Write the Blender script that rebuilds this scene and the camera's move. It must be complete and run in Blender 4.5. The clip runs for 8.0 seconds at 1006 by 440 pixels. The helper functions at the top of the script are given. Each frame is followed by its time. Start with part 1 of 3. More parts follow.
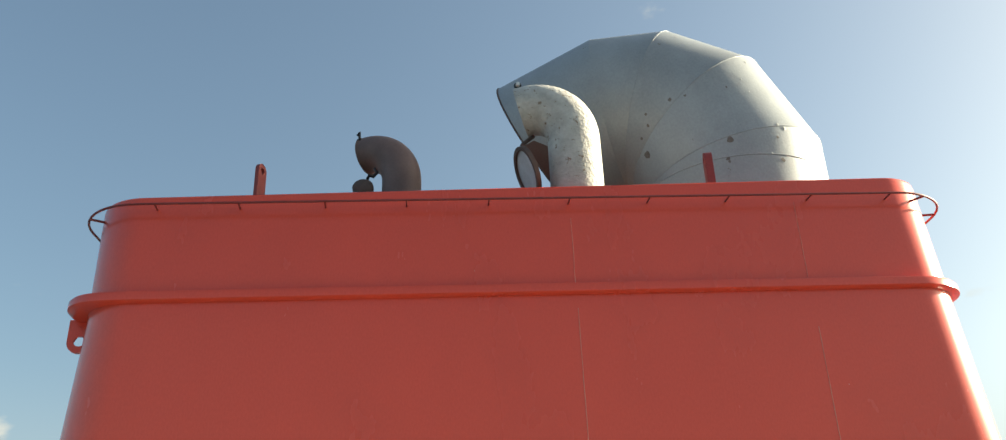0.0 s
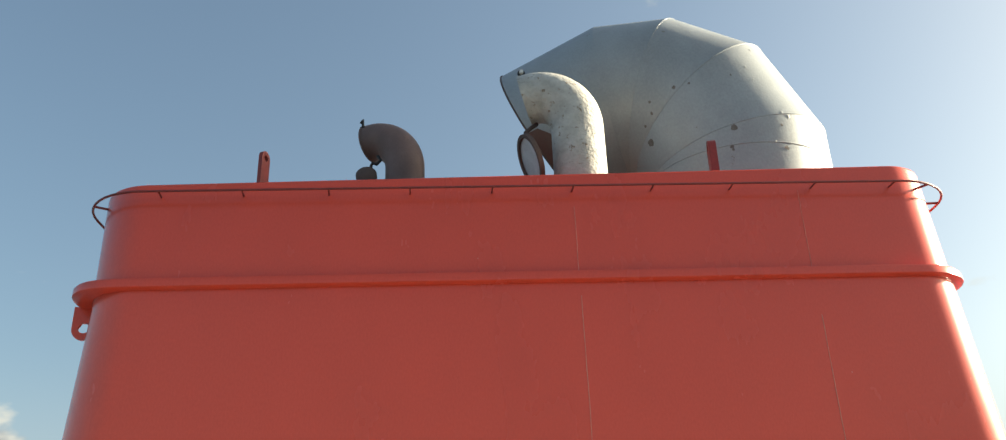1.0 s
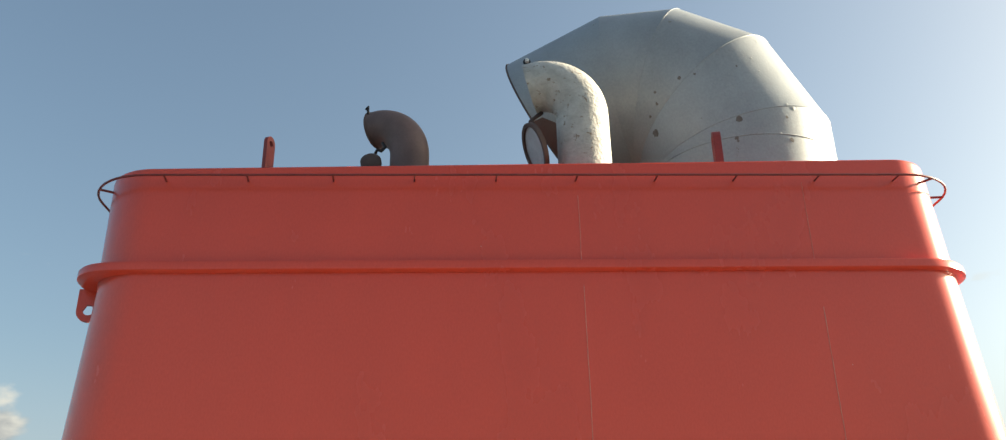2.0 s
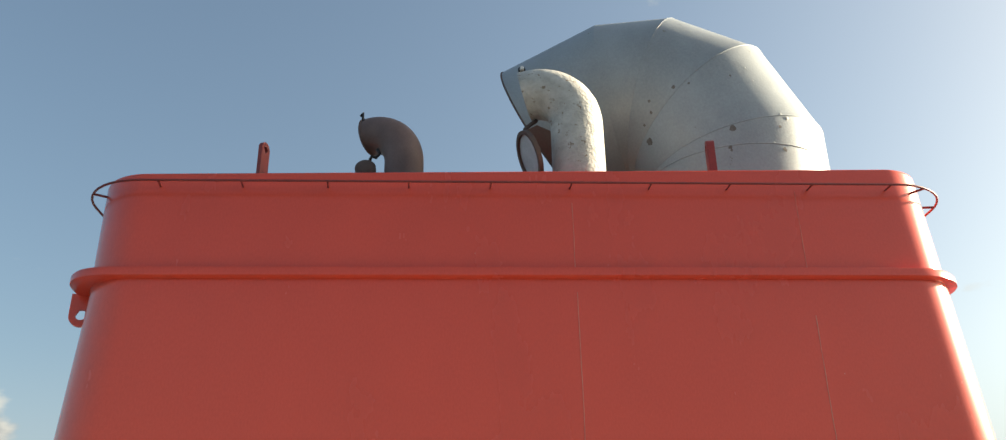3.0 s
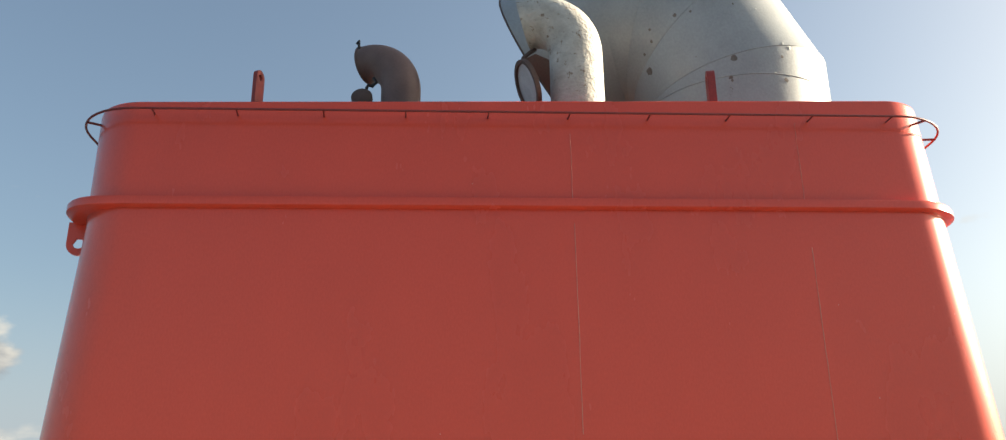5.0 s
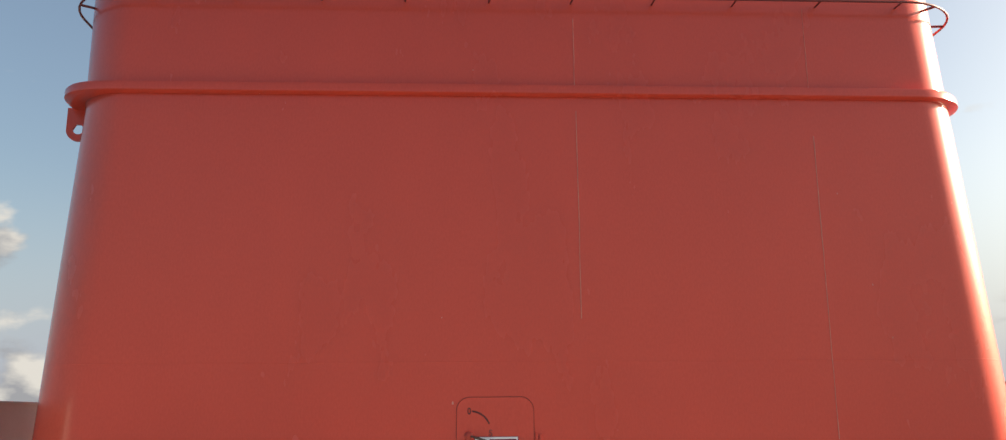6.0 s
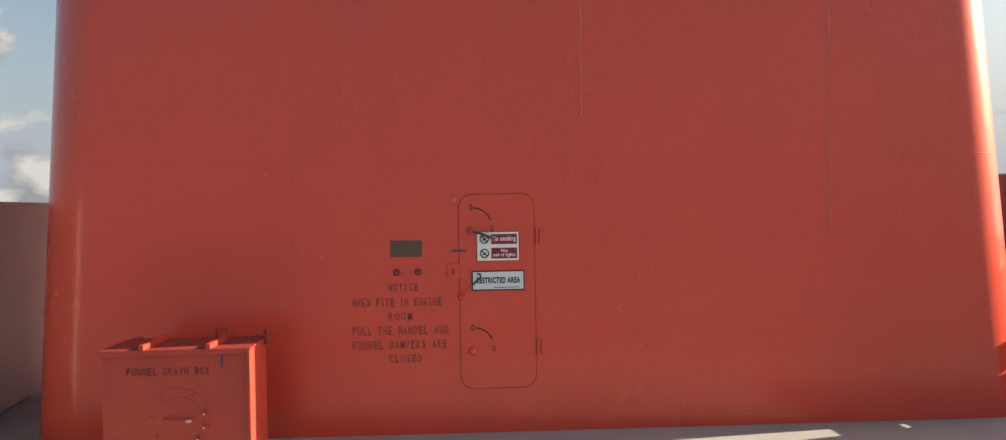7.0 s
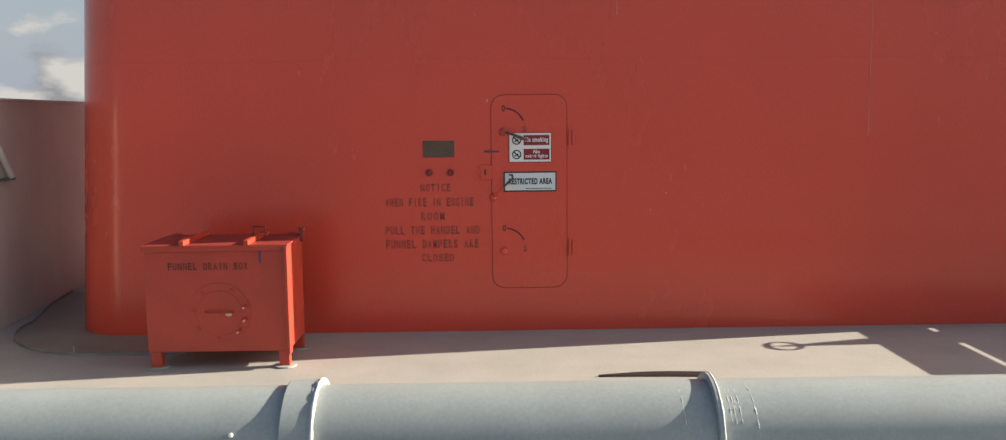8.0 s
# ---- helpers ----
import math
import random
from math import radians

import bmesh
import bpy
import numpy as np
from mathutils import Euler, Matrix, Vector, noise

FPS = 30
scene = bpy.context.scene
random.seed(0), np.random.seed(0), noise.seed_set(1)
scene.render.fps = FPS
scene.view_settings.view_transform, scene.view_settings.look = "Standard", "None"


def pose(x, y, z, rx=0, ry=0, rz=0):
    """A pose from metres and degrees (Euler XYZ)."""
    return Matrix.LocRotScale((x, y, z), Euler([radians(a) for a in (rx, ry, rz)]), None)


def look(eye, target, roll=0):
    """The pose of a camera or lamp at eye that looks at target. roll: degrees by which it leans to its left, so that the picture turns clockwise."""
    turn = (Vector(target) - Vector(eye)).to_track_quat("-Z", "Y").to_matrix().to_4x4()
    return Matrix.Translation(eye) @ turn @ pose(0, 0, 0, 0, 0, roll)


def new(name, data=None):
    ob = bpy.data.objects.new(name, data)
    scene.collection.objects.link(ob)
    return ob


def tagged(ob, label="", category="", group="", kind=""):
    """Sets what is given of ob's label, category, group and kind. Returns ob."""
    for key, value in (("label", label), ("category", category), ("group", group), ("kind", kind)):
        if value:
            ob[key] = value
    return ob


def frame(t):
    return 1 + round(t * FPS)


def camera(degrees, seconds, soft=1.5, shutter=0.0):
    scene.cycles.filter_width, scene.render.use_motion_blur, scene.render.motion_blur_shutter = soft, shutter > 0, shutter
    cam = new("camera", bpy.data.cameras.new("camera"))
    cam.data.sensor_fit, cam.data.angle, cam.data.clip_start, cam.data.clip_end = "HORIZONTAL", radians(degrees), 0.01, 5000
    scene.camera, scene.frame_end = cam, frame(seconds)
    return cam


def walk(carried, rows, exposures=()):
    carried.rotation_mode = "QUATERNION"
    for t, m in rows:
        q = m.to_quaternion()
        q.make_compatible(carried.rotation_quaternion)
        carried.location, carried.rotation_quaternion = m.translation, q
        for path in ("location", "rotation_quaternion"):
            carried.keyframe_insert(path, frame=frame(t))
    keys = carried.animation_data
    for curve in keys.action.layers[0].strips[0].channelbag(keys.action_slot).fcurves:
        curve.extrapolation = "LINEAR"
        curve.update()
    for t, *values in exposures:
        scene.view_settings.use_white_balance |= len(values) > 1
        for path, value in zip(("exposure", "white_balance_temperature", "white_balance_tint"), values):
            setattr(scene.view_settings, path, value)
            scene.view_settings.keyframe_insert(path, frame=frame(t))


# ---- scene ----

# ---- camera ----
cam = camera(59.03, 8.0, soft=1.25)
def aim(x, y, z, tilt, roll, yaw):
    """A camera pose: tilt from straight down, lean about its own axis, heading."""
    return pose(x, y, z, tilt, 0, yaw) @ pose(0, 0, 0, 0, 0, roll)


PATH = [
    (0.0, aim(0.008, 0.018, 1.731, 114.98, -2.23, -3.06)),
    (0.5, aim(0.005, 0.021, 1.723, 114.58, -2.26, -3.09)),
    (1.0, aim(0.004, 0.020, 1.727, 114.23, -2.06, -2.82)),
    (1.2, aim(0.004, 0.019, 1.726, 113.90, -2.03, -2.82)),
    (2.3, aim(0.001, -0.002, 1.716, 113.49, -0.86, -2.44)),
    (2.5, aim(0.000, -0.005, 1.714, 113.96, -0.78, -2.44)),
    (3.0, aim(-0.005, -0.006, 1.708, 113.99, -0.99, -3.03)),
    (3.5, aim(0.000, -0.004, 1.712, 113.87, -0.90, -3.17)),
    (4.0, aim(0.003, 0.012, 1.721, 113.28, -1.10, -3.07)),
    (4.2, aim(0.003, 0.013, 1.722, 113.07, -1.08, -3.06)),
    (5.3, aim(0.008, 0.012, 1.723, 106.93, -0.62, -3.03)),
    (5.5, aim(0.008, 0.010, 1.722, 105.07, -0.58, -3.02)),
    (5.8, aim(0.006, 0.002, 1.719, 103.20, -0.51, -2.97)),
    (6.0, aim(0.004, -0.004, 1.717, 102.23, -0.47, -2.94)),
    (6.2, aim(0.003, -0.008, 1.717, 100.71, -0.48, -2.88)),
    (6.3, aim(0.003, -0.009, 1.716, 99.63, -0.48, -2.87)),
    (6.4, aim(0.002, -0.011, 1.716, 97.93, -0.49, -2.88)),
    (6.5, aim(0.002, -0.013, 1.716, 96.20, -0.49, -2.88)),
    (6.6, aim(0.003, -0.012, 1.717, 94.53, -0.59, -2.87)),
    (6.7, aim(0.004, -0.011, 1.718, 92.84, -0.68, -2.84)),
    (6.8, aim(0.005, -0.010, 1.720, 91.57, -0.78, -2.80)),
    (6.9, aim(0.006, -0.009, 1.721, 90.39, -0.87, -2.78)),
    (7.0, aim(0.007, -0.008, 1.722, 89.24, -0.97, -2.75)),
    (7.1, aim(0.008, -0.009, 1.720, 88.21, -0.93, -2.65)),
    (7.2, aim(0.008, -0.010, 1.718, 87.38, -0.89, -2.60)),
    (7.3, aim(0.009, -0.010, 1.716, 86.65, -0.86, -2.51)),
    (7.4, aim(0.009, -0.011, 1.714, 85.91, -0.82, -2.44)),
    (7.5, aim(0.010, -0.012, 1.712, 85.21, -0.78, -2.35)),
    (7.6, aim(-0.001, -0.013, 1.706, 84.44, -0.74, -2.23)),
    (7.7, aim(-0.012, -0.015, 1.701, 83.78, -0.69, -2.09)),
    (7.8, aim(-0.023, -0.016, 1.695, 83.34, -0.65, -1.94)),
    (7.9, aim(-0.034, -0.018, 1.690, 83.18, -0.60, -1.52)),
    (8.0, aim(-0.045, -0.019, 1.684, 83.22, -0.56, -1.03)),
]
EXPOSURES = [(0.0, 2.02, 7150, -1), (2.5, 2.0, 7250, 2), (4.0, 2.0, 7250, 2), (5.5, 1.97, 7350, 7), (7.0, 1.82, 7200, 8), (8.0, 1.73, 7100, 8)]
walk(cam, PATH, EXPOSURES)

# ---- sky and sun ----
SUN_EL = 21.0
SUN_AZ = math.degrees(math.atan2(1.0, 0.1445))      # from +y towards +x

HAZE, CLOUD_LOW, CLOUD_TOP = (2.36, 2.70, 3.56), (1.7, 1.8, 2.1), (3.5, 3.5, 3.55)


def build_world():
    w = bpy.data.worlds.new("sky")
    w.use_nodes = True
    nt = w.node_tree
    nt.nodes.clear()
    N, L = nt.nodes.new, nt.links.new
    out, bg = N("ShaderNodeOutputWorld"), N("ShaderNodeBackground")
    sky = N("ShaderNodeTexSky")
    sky.sky_type = "NISHITA"
    sky.sun_disc = False
    sky.sun_elevation = radians(SUN_EL)
    sky.sun_rotation = radians(SUN_AZ)
    sky.air_density, sky.dust_density, sky.ozone_density = 1.0, 3.6, 1.8
    tc, sep = N("ShaderNodeTexCoord"), N("ShaderNodeSeparateXYZ")
    L(tc.outputs["Generated"], sep.inputs[0])
    # pale haze towards the horizon
    rise = N("ShaderNodeMapRange")
    rise.interpolation_type = "SMOOTHSTEP"
    rise.inputs[1].default_value, rise.inputs[2].default_value = -0.02, 0.27
    rise.inputs[3].default_value, rise.inputs[4].default_value = 0.88, 0.0
    L(sep.outputs[2], rise.inputs[0])
    hazy = N("ShaderNodeMix")
    hazy.data_type = "RGBA"
    hazy.inputs["B"].default_value = (*HAZE, 1)
    L(rise.outputs[0], hazy.inputs["Factor"]), L(sky.outputs[0], hazy.inputs["A"])

    # clouds low over the horizon, brighter on their upper edges
    def cloud(lift):
        mp = N("ShaderNodeMapping")
        mp.inputs["Location"].default_value = (0.37, 0.11, lift)
        mp.inputs["Scale"].default_value = (1.0, 1.0, 1.9)
        L(tc.outputs["Generated"], mp.inputs[0])
        no = N("ShaderNodeTexNoise")
        no.inputs["Scale"].default_value = 9.5
        no.inputs["Detail"].default_value = 7
        no.inputs["Roughness"].default_value = 0.5
        L(mp.outputs[0], no.inputs["Vector"])
        return no
    here, above = cloud(0.0), cloud(0.055)
    low = N("ShaderNodeMapRange")
    low.inputs[1].default_value, low.inputs[2].default_value = 0.0, 0.34
    low.inputs[3].default_value, low.inputs[4].default_value = 0.075, -0.19
    L(sep.outputs[2], low.inputs[0])
    add = N("ShaderNodeMath")
    L(here.outputs[0], add.inputs[0]), L(low.outputs[0], add.inputs[1])
    cov = N("ShaderNodeMapRange")
    cov.interpolation_type = "SMOOTHSTEP"
    cov.inputs[1].default_value, cov.inputs[2].default_value = 0.50, 0.63
    L(add.outputs[0], cov.inputs[0])
    diff = N("ShaderNodeMath")
    diff.operation = "SUBTRACT"
    L(here.outputs[0], diff.inputs[0]), L(above.outputs[0], diff.inputs[1])
    shade = N("ShaderNodeMapRange")
    shade.inputs[1].default_value, shade.inputs[2].default_value = -0.02, 0.12
    L(diff.outputs[0], shade.inputs[0])
    col = N("ShaderNodeMix")
    col.data_type = "RGBA"
    col.inputs["A"].default_value = (*CLOUD_LOW, 1)
    col.inputs["B"].default_value = (*CLOUD_TOP, 1)
    L(shade.outputs[0], col.inputs["Factor"])
    mix = N("ShaderNodeMix")
    mix.data_type = "RGBA"
    L(cov.outputs[0], mix.inputs["Factor"])
    L(hazy.outputs["Result"], mix.inputs["A"]), L(col.outputs["Result"], mix.inputs["B"])
    L(mix.outputs["Result"], bg.inputs[0])
    bg.inputs[1].default_value = 0.055
    L(bg.outputs[0], out.inputs[0])
    scene.world = w


build_world()
sun = new("sun", bpy.data.lights.new("sun", "SUN"))
sun.data.energy, sun.data.angle, sun.data.color = 4.1, radians(0.16), (1.0, 0.91, 0.79)
sun_way = Vector((math.sin(radians(SUN_AZ)) * math.cos(radians(SUN_EL)), math.cos(radians(SUN_AZ)) * math.cos(radians(SUN_EL)), math.sin(radians(SUN_EL))))
sun.matrix_world = look(sun_way * 60, (0, 0, 0))


# ---- materials ----
def mat(name, base, rough=0.5, metal=0.0, second=None, spread=0.25, scale=2.0, fine=60.0, bump=0.02, spots=None, spot_at=0.66, spot_scale=9.0, streak=1.0, rough_var=0.12, coat=0.0, wave=0.0, gloss=0.5):
    m = bpy.data.materials.new(name)
    m.use_nodes = True
    nt = m.node_tree
    N, L = nt.nodes.new, nt.links.new
    b = nt.nodes["Principled BSDF"]
    b.inputs["Metallic"].default_value = metal
    b.inputs["Coat Weight"].default_value = coat
    b.inputs["Coat Roughness"].default_value = 0.15
    b.inputs["Specular IOR Level"].default_value = gloss
    geo = N("ShaderNodeNewGeometry")
    mp = N("ShaderNodeMapping")
    mp.inputs["Scale"].default_value = (1, 1, streak)
    L(geo.outputs["Position"], mp.inputs[0])

    def noise_node(sc, detail, rough_n=0.6):
        n = N("ShaderNodeTexNoise")
        n.inputs["Scale"].default_value = sc
        n.inputs["Detail"].default_value = detail
        n.inputs["Roughness"].default_value = rough_n
        L(mp.outputs[0], n.inputs["Vector"])
        return n
    big, small = noise_node(scale, 5), noise_node(fine, 3)
    sec = second or tuple(c * (1 - spread) for c in base)
    ramp = N("ShaderNodeMapRange")
    ramp.inputs[1].default_value, ramp.inputs[2].default_value = 0.32, 0.68
    L(big.outputs[0], ramp.inputs[0])
    mix = N("ShaderNodeMix")
    mix.data_type = "RGBA"
    mix.inputs["A"].default_value, mix.inputs["B"].default_value = (*base, 1), (*sec, 1)
    L(ramp.outputs[0], mix.inputs["Factor"])
    grain = N("ShaderNodeMix")
    grain.data_type, grain.blend_type = "RGBA", "OVERLAY"
    grain.inputs["Factor"].default_value = 0.18
    L(mix.outputs["Result"], grain.inputs["A"]), L(small.outputs[0], grain.inputs["B"])
    last = grain
    if spots:
        sn = noise_node(spot_scale, 6, 0.7)
        sr = N("ShaderNodeMapRange")
        sr.inputs[1].default_value, sr.inputs[2].default_value = spot_at, spot_at + 0.03
        L(sn.outputs[0], sr.inputs[0])
        sm = N("ShaderNodeMix")
        sm.data_type = "RGBA"
        sm.inputs["B"].default_value = (*spots, 1)
        L(sr.outputs[0], sm.inputs["Factor"]), L(last.outputs["Result"], sm.inputs["A"])
        last = sm
    L(last.outputs["Result"], b.inputs["Base Color"])
    rr = N("ShaderNodeMapRange")
    rr.inputs[3].default_value, rr.inputs[4].default_value = rough - rough_var, rough + rough_var
    L(big.outputs[0], rr.inputs[0])
    L(rr.outputs[0], b.inputs["Roughness"])
    bp = N("ShaderNodeBump")
    bp.inputs["Strength"].default_value = 0.5
    bp.inputs["Distance"].default_value = bump
    L(small.outputs[0], bp.inputs["Height"])
    if wave:
        wn = noise_node(1.1, 2, 0.4)
        wb = N("ShaderNodeBump")
        wb.inputs["Strength"].default_value, wb.inputs["Distance"].default_value = 1.0, wave
        L(wn.outputs[0], wb.inputs["Height"]), L(wb.outputs[0], bp.inputs["Normal"])
    L(bp.outputs[0], b.inputs["Normal"])
    return m


RED = mat("red_paint", (0.69, 0.077, 0.045), 0.27, second=(0.65, 0.073, 0.043), scale=1.3, fine=70, bump=0.0, streak=0.45, rough_var=0.02, wave=0.0005, gloss=0.4, coat=0.3)
RED_BOX = mat("orange_red_paint", (0.47, 0.052, 0.032), 0.45, second=(0.40, 0.047, 0.03), scale=5, fine=120, bump=0.001, spots=(0.14, 0.06, 0.04), spot_at=0.72)
PALE_END = mat("pale_end_paint", (0.62, 0.42, 0.36), 0.45, scale=30, bump=0.001)
RED_DARK = mat("dull_dark_red_paint", (0.30, 0.035, 0.028), 0.5, second=(0.2, 0.03, 0.025), scale=7, bump=0.001)
# redder copy of SEAM for the upper beads; glare put into the colour
SEAM_GLARE = mat("upper_weld_bead_glare", (0.74, 0.21, 0.16), 0.4, scale=20, bump=0.001)
RAIL = mat("matt_red_rail_paint", (0.21, 0.029, 0.025), 0.5, scale=9, bump=0.001)
SEAM = mat("weld_bead_paint", (0.70, 0.27, 0.21), 0.4, scale=20, bump=0.001)
GAP = mat("dark_joint_rubber", (0.11, 0.022, 0.016), 0.8, second=(0.40, 0.04, 0.025), scale=3.5, bump=0.001)
STENCIL = mat("faded_stencil_paint", (0.17, 0.030, 0.023), 0.6, second=(0.36, 0.046, 0.032), scale=30, fine=140, bump=0.0005)
STENCIL_DARK = mat("dark_stencil_paint", (0.06, 0.014, 0.012), 0.6, second=(0.18, 0.025, 0.02), scale=22, bump=0.0005)
PLATE = mat("grimy_glass_plate", (0.125, 0.075, 0.05), 0.35, scale=9, bump=0.0006)
IRON = mat("dark_iron", (0.035, 0.03, 0.03), 0.55, metal=0.3, scale=12, bump=0.001)
BLUE = mat("blue_chalk_mark", (0.085, 0.06, 0.17), 0.8, scale=40, bump=0.0003)
WHITE = mat("white_sign_board", (0.86, 0.86, 0.85), 0.35, spread=0.08, scale=8, bump=0.0004)
PALE = mat("pale_blue_sign_board", (0.70, 0.77, 0.79), 0.35, spread=0.08, scale=8, bump=0.0004)
MAROON = mat("maroon_sign_panel", (0.26, 0.012, 0.03), 0.4, spread=0.12, scale=12, bump=0.0003)
INK = mat("black_ink", (0.02, 0.02, 0.025), 0.5, scale=20, bump=0.0002)
SILVER = mat("aluminium_paint", (0.37, 0.387, 0.395), 0.46, metal=0.12, second=(0.29, 0.30, 0.305), scale=1.3, fine=45, bump=0.003, spots=(0.20, 0.17, 0.13), spot_at=0.685, spot_scale=4.8, streak=0.8)
PEEL = mat("flaking_white_paint", (0.54, 0.52, 0.48), 0.7, second=(0.40, 0.375, 0.34), scale=7, fine=26, bump=0.022, spots=(0.24, 0.18, 0.13), spot_at=0.60, spot_scale=17.0)
# rust on the fittings; on the big duct's mouth it paints edge shade
RUST_AND_SHADE = mat("rusty_steel_and_rim_shade", (0.075, 0.042, 0.034), 0.75, second=(0.125, 0.084, 0.070), scale=3, fine=50, bump=0.003)
BROWN = mat("brown_heat_paint", (0.20, 0.125, 0.108), 0.6, second=(0.14, 0.088, 0.078), scale=3, fine=50, bump=0.003)
RUSTSPOT = mat("rust_spot", (0.20, 0.175, 0.155), 0.8, second=(0.13, 0.105, 0.09), scale=30, bump=0.001)
FLAKE_GLINT = mat("flake_highlight_paint", (0.50, 0.50, 0.48), 0.5, scale=30, bump=0.001)
GRIME = mat("grimy_top_plate", (0.13, 0.088, 0.068), 0.8, second=(0.15, 0.065, 0.05), scale=3, fine=40, bump=0.002)
SOOT = mat("sooty_brown_inside", (0.07, 0.045, 0.035), 0.9, scale=4, bump=0.003)
DISC = mat("pale_flap_inside", (0.50, 0.52, 0.55), 0.5, scale=6, bump=0.001)
DECK = mat("worn_deck_paint", (0.35, 0.347, 0.33), 0.6, second=(0.30, 0.297, 0.283), scale=1.6, fine=55, bump=0.002, spots=(0.24, 0.21, 0.19), spot_at=0.70, spot_scale=4.0)
OILY = mat("oily_stained_deck", (0.18, 0.157, 0.135), 0.6, second=(0.24, 0.215, 0.19), scale=4, fine=60, bump=0.001)
PIPE = mat("grey_blue_pipe_paint", (0.285, 0.325, 0.335), 0.45, second=(0.25, 0.285, 0.295), scale=2.5, fine=60, bump=0.0004, spots=(0.50, 0.52, 0.50), spot_at=0.715, spot_scale=9, wave=0.004)
WALL = mat("grey_bulwark_paint", (0.60, 0.56, 0.51), 0.6, second=(0.51, 0.475, 0.43), scale=1.2, fine=70, bump=0.001)
COAMING = mat("worn_grey_coaming", (0.24, 0.235, 0.23), 0.6, second=(0.17, 0.16, 0.155), scale=5, bump=0.001)
GREY_DARK = mat("dark_grey_paint", (0.06, 0.06, 0.06), 0.6, scale=4, bump=0.001)
SEA = mat("sea_water", (0.02, 0.05, 0.07), 0.15, scale=0.05, fine=0.6, bump=0.4)
LAMP_W = mat("white_enamel", (0.75, 0.75, 0.72), 0.4, spread=0.1, scale=10, bump=0.0004)
GREEN = mat("green_enamel", (0.10, 0.22, 0.12), 0.5, scale=10, bump=0.0004)


# ---- mesh helpers ----
def thing(name, at, label, category, group="", kind=""):
    ob = new(name)
    ob.location = at
    ob.empty_display_size = 0.2
    bpy.context.view_layer.update()
    return tagged(ob, label, category, group, kind)


def part(name, bm, material, parent=None, label="", smooth=None):
    bmesh.ops.recalc_face_normals(bm, faces=bm.faces)
    me = bpy.data.meshes.new(name)
    bm.to_mesh(me)
    bm.free()
    me.materials.append(material)
    if smooth is not None:
        me.shade_smooth()
        if smooth < 180:
            me.set_sharp_from_angle(angle=radians(smooth))
    ob = new(name, me)
    if parent is not None:
        ob.parent = parent
        ob.matrix_parent_inverse = parent.matrix_world.inverted()
        bpy.context.view_layer.update()
    return tagged(ob, label)


def box_bm(x0, x1, y0, y1, z0, z1, bevel=0.0, bm=None, m=None, seg=2):
    own = bmesh.new()
    bmesh.ops.create_cube(own, size=1)
    for v in own.verts:
        v.co = Vector(((x0 + x1) / 2 + v.co.x * (x1 - x0), (y0 + y1) / 2 + v.co.y * (y1 - y0), (z0 + z1) / 2 + v.co.z * (z1 - z0)))
    if bevel:
        bmesh.ops.bevel(own, geom=own.edges[:], offset=bevel, segments=seg, affect="EDGES", profile=0.5)
    if m is not None:
        own.transform(m)
    return join(bm, own)


def join(bm, own):
    if bm is None:
        return own
    me = bpy.data.meshes.new("tmp")
    own.to_mesh(me)
    own.free()
    bm.from_mesh(me)
    bpy.data.meshes.remove(me)
    return bm


def tube_bm(pts, r, n=12, closed=False, bm=None, caps=True):
    """A round bar along points."""
    own = bmesh.new()
    P = [Vector(p) for p in pts]
    rings, side = [], None
    for i, p in enumerate(P):
        a = P[i - 1] if i or closed else p
        b = P[(i + 1) % len(P)] if i < len(P) - 1 or closed else p
        d = (b - a).normalized()
        if side is None:
            side = d.orthogonal().normalized()
        side = (side - d * side.dot(d)).normalized()
        up = d.cross(side)
        rr = r[i] if isinstance(r, (list, tuple)) else r
        rings.append([own.verts.new(p + (side * math.cos(k * 2 * math.pi / n) + up * math.sin(k * 2 * math.pi / n)) * rr) for k in range(n)])
    pairs = list(zip(rings, rings[1:])) + ([(rings[-1], rings[0])] if closed else [])
    for A, B in pairs:
        for k in range(n):
            own.faces.new((A[k], A[(k + 1) % n], B[(k + 1) % n], B[k]))
    if caps and not closed:
        own.faces.new(rings[0])
        own.faces.new(rings[-1][::-1])
    return join(bm, own)


def lathe_bm(profile, m, n=40, bm=None):
    """Turns (radius, height) pairs round z, then places the result."""
    own = bmesh.new()
    rings = [[own.verts.new((r * math.cos(k * 2 * math.pi / n), r * math.sin(k * 2 * math.pi / n), h)) for k in range(n)] for r, h in profile]
    for A, B in zip(rings, rings[1:]):
        for k in range(n):
            own.faces.new((A[k], A[(k + 1) % n], B[(k + 1) % n], B[k]))
    for ring in (rings[0], rings[-1]):
        if (ring[0].co.xy.length) > 1e-5:
            own.faces.new(ring)
    bmesh.ops.remove_doubles(own, verts=own.verts[:], dist=1e-6)
    own.transform(m)
    return join(bm, own)


def rounded_rect(w, h, r, n=6):
    pts = []
    for cx, cz, a0 in ((w / 2 - r, h / 2 - r, 0), (-w / 2 + r, h / 2 - r, 90), (-w / 2 + r, -h / 2 + r, 180), (w / 2 - r, -h / 2 + r, 270)):
        for k in range(n + 1):
            a = radians(a0 + 90 * k / n)
            pts.append((cx + r * math.cos(a), cz + r * math.sin(a)))
    return pts


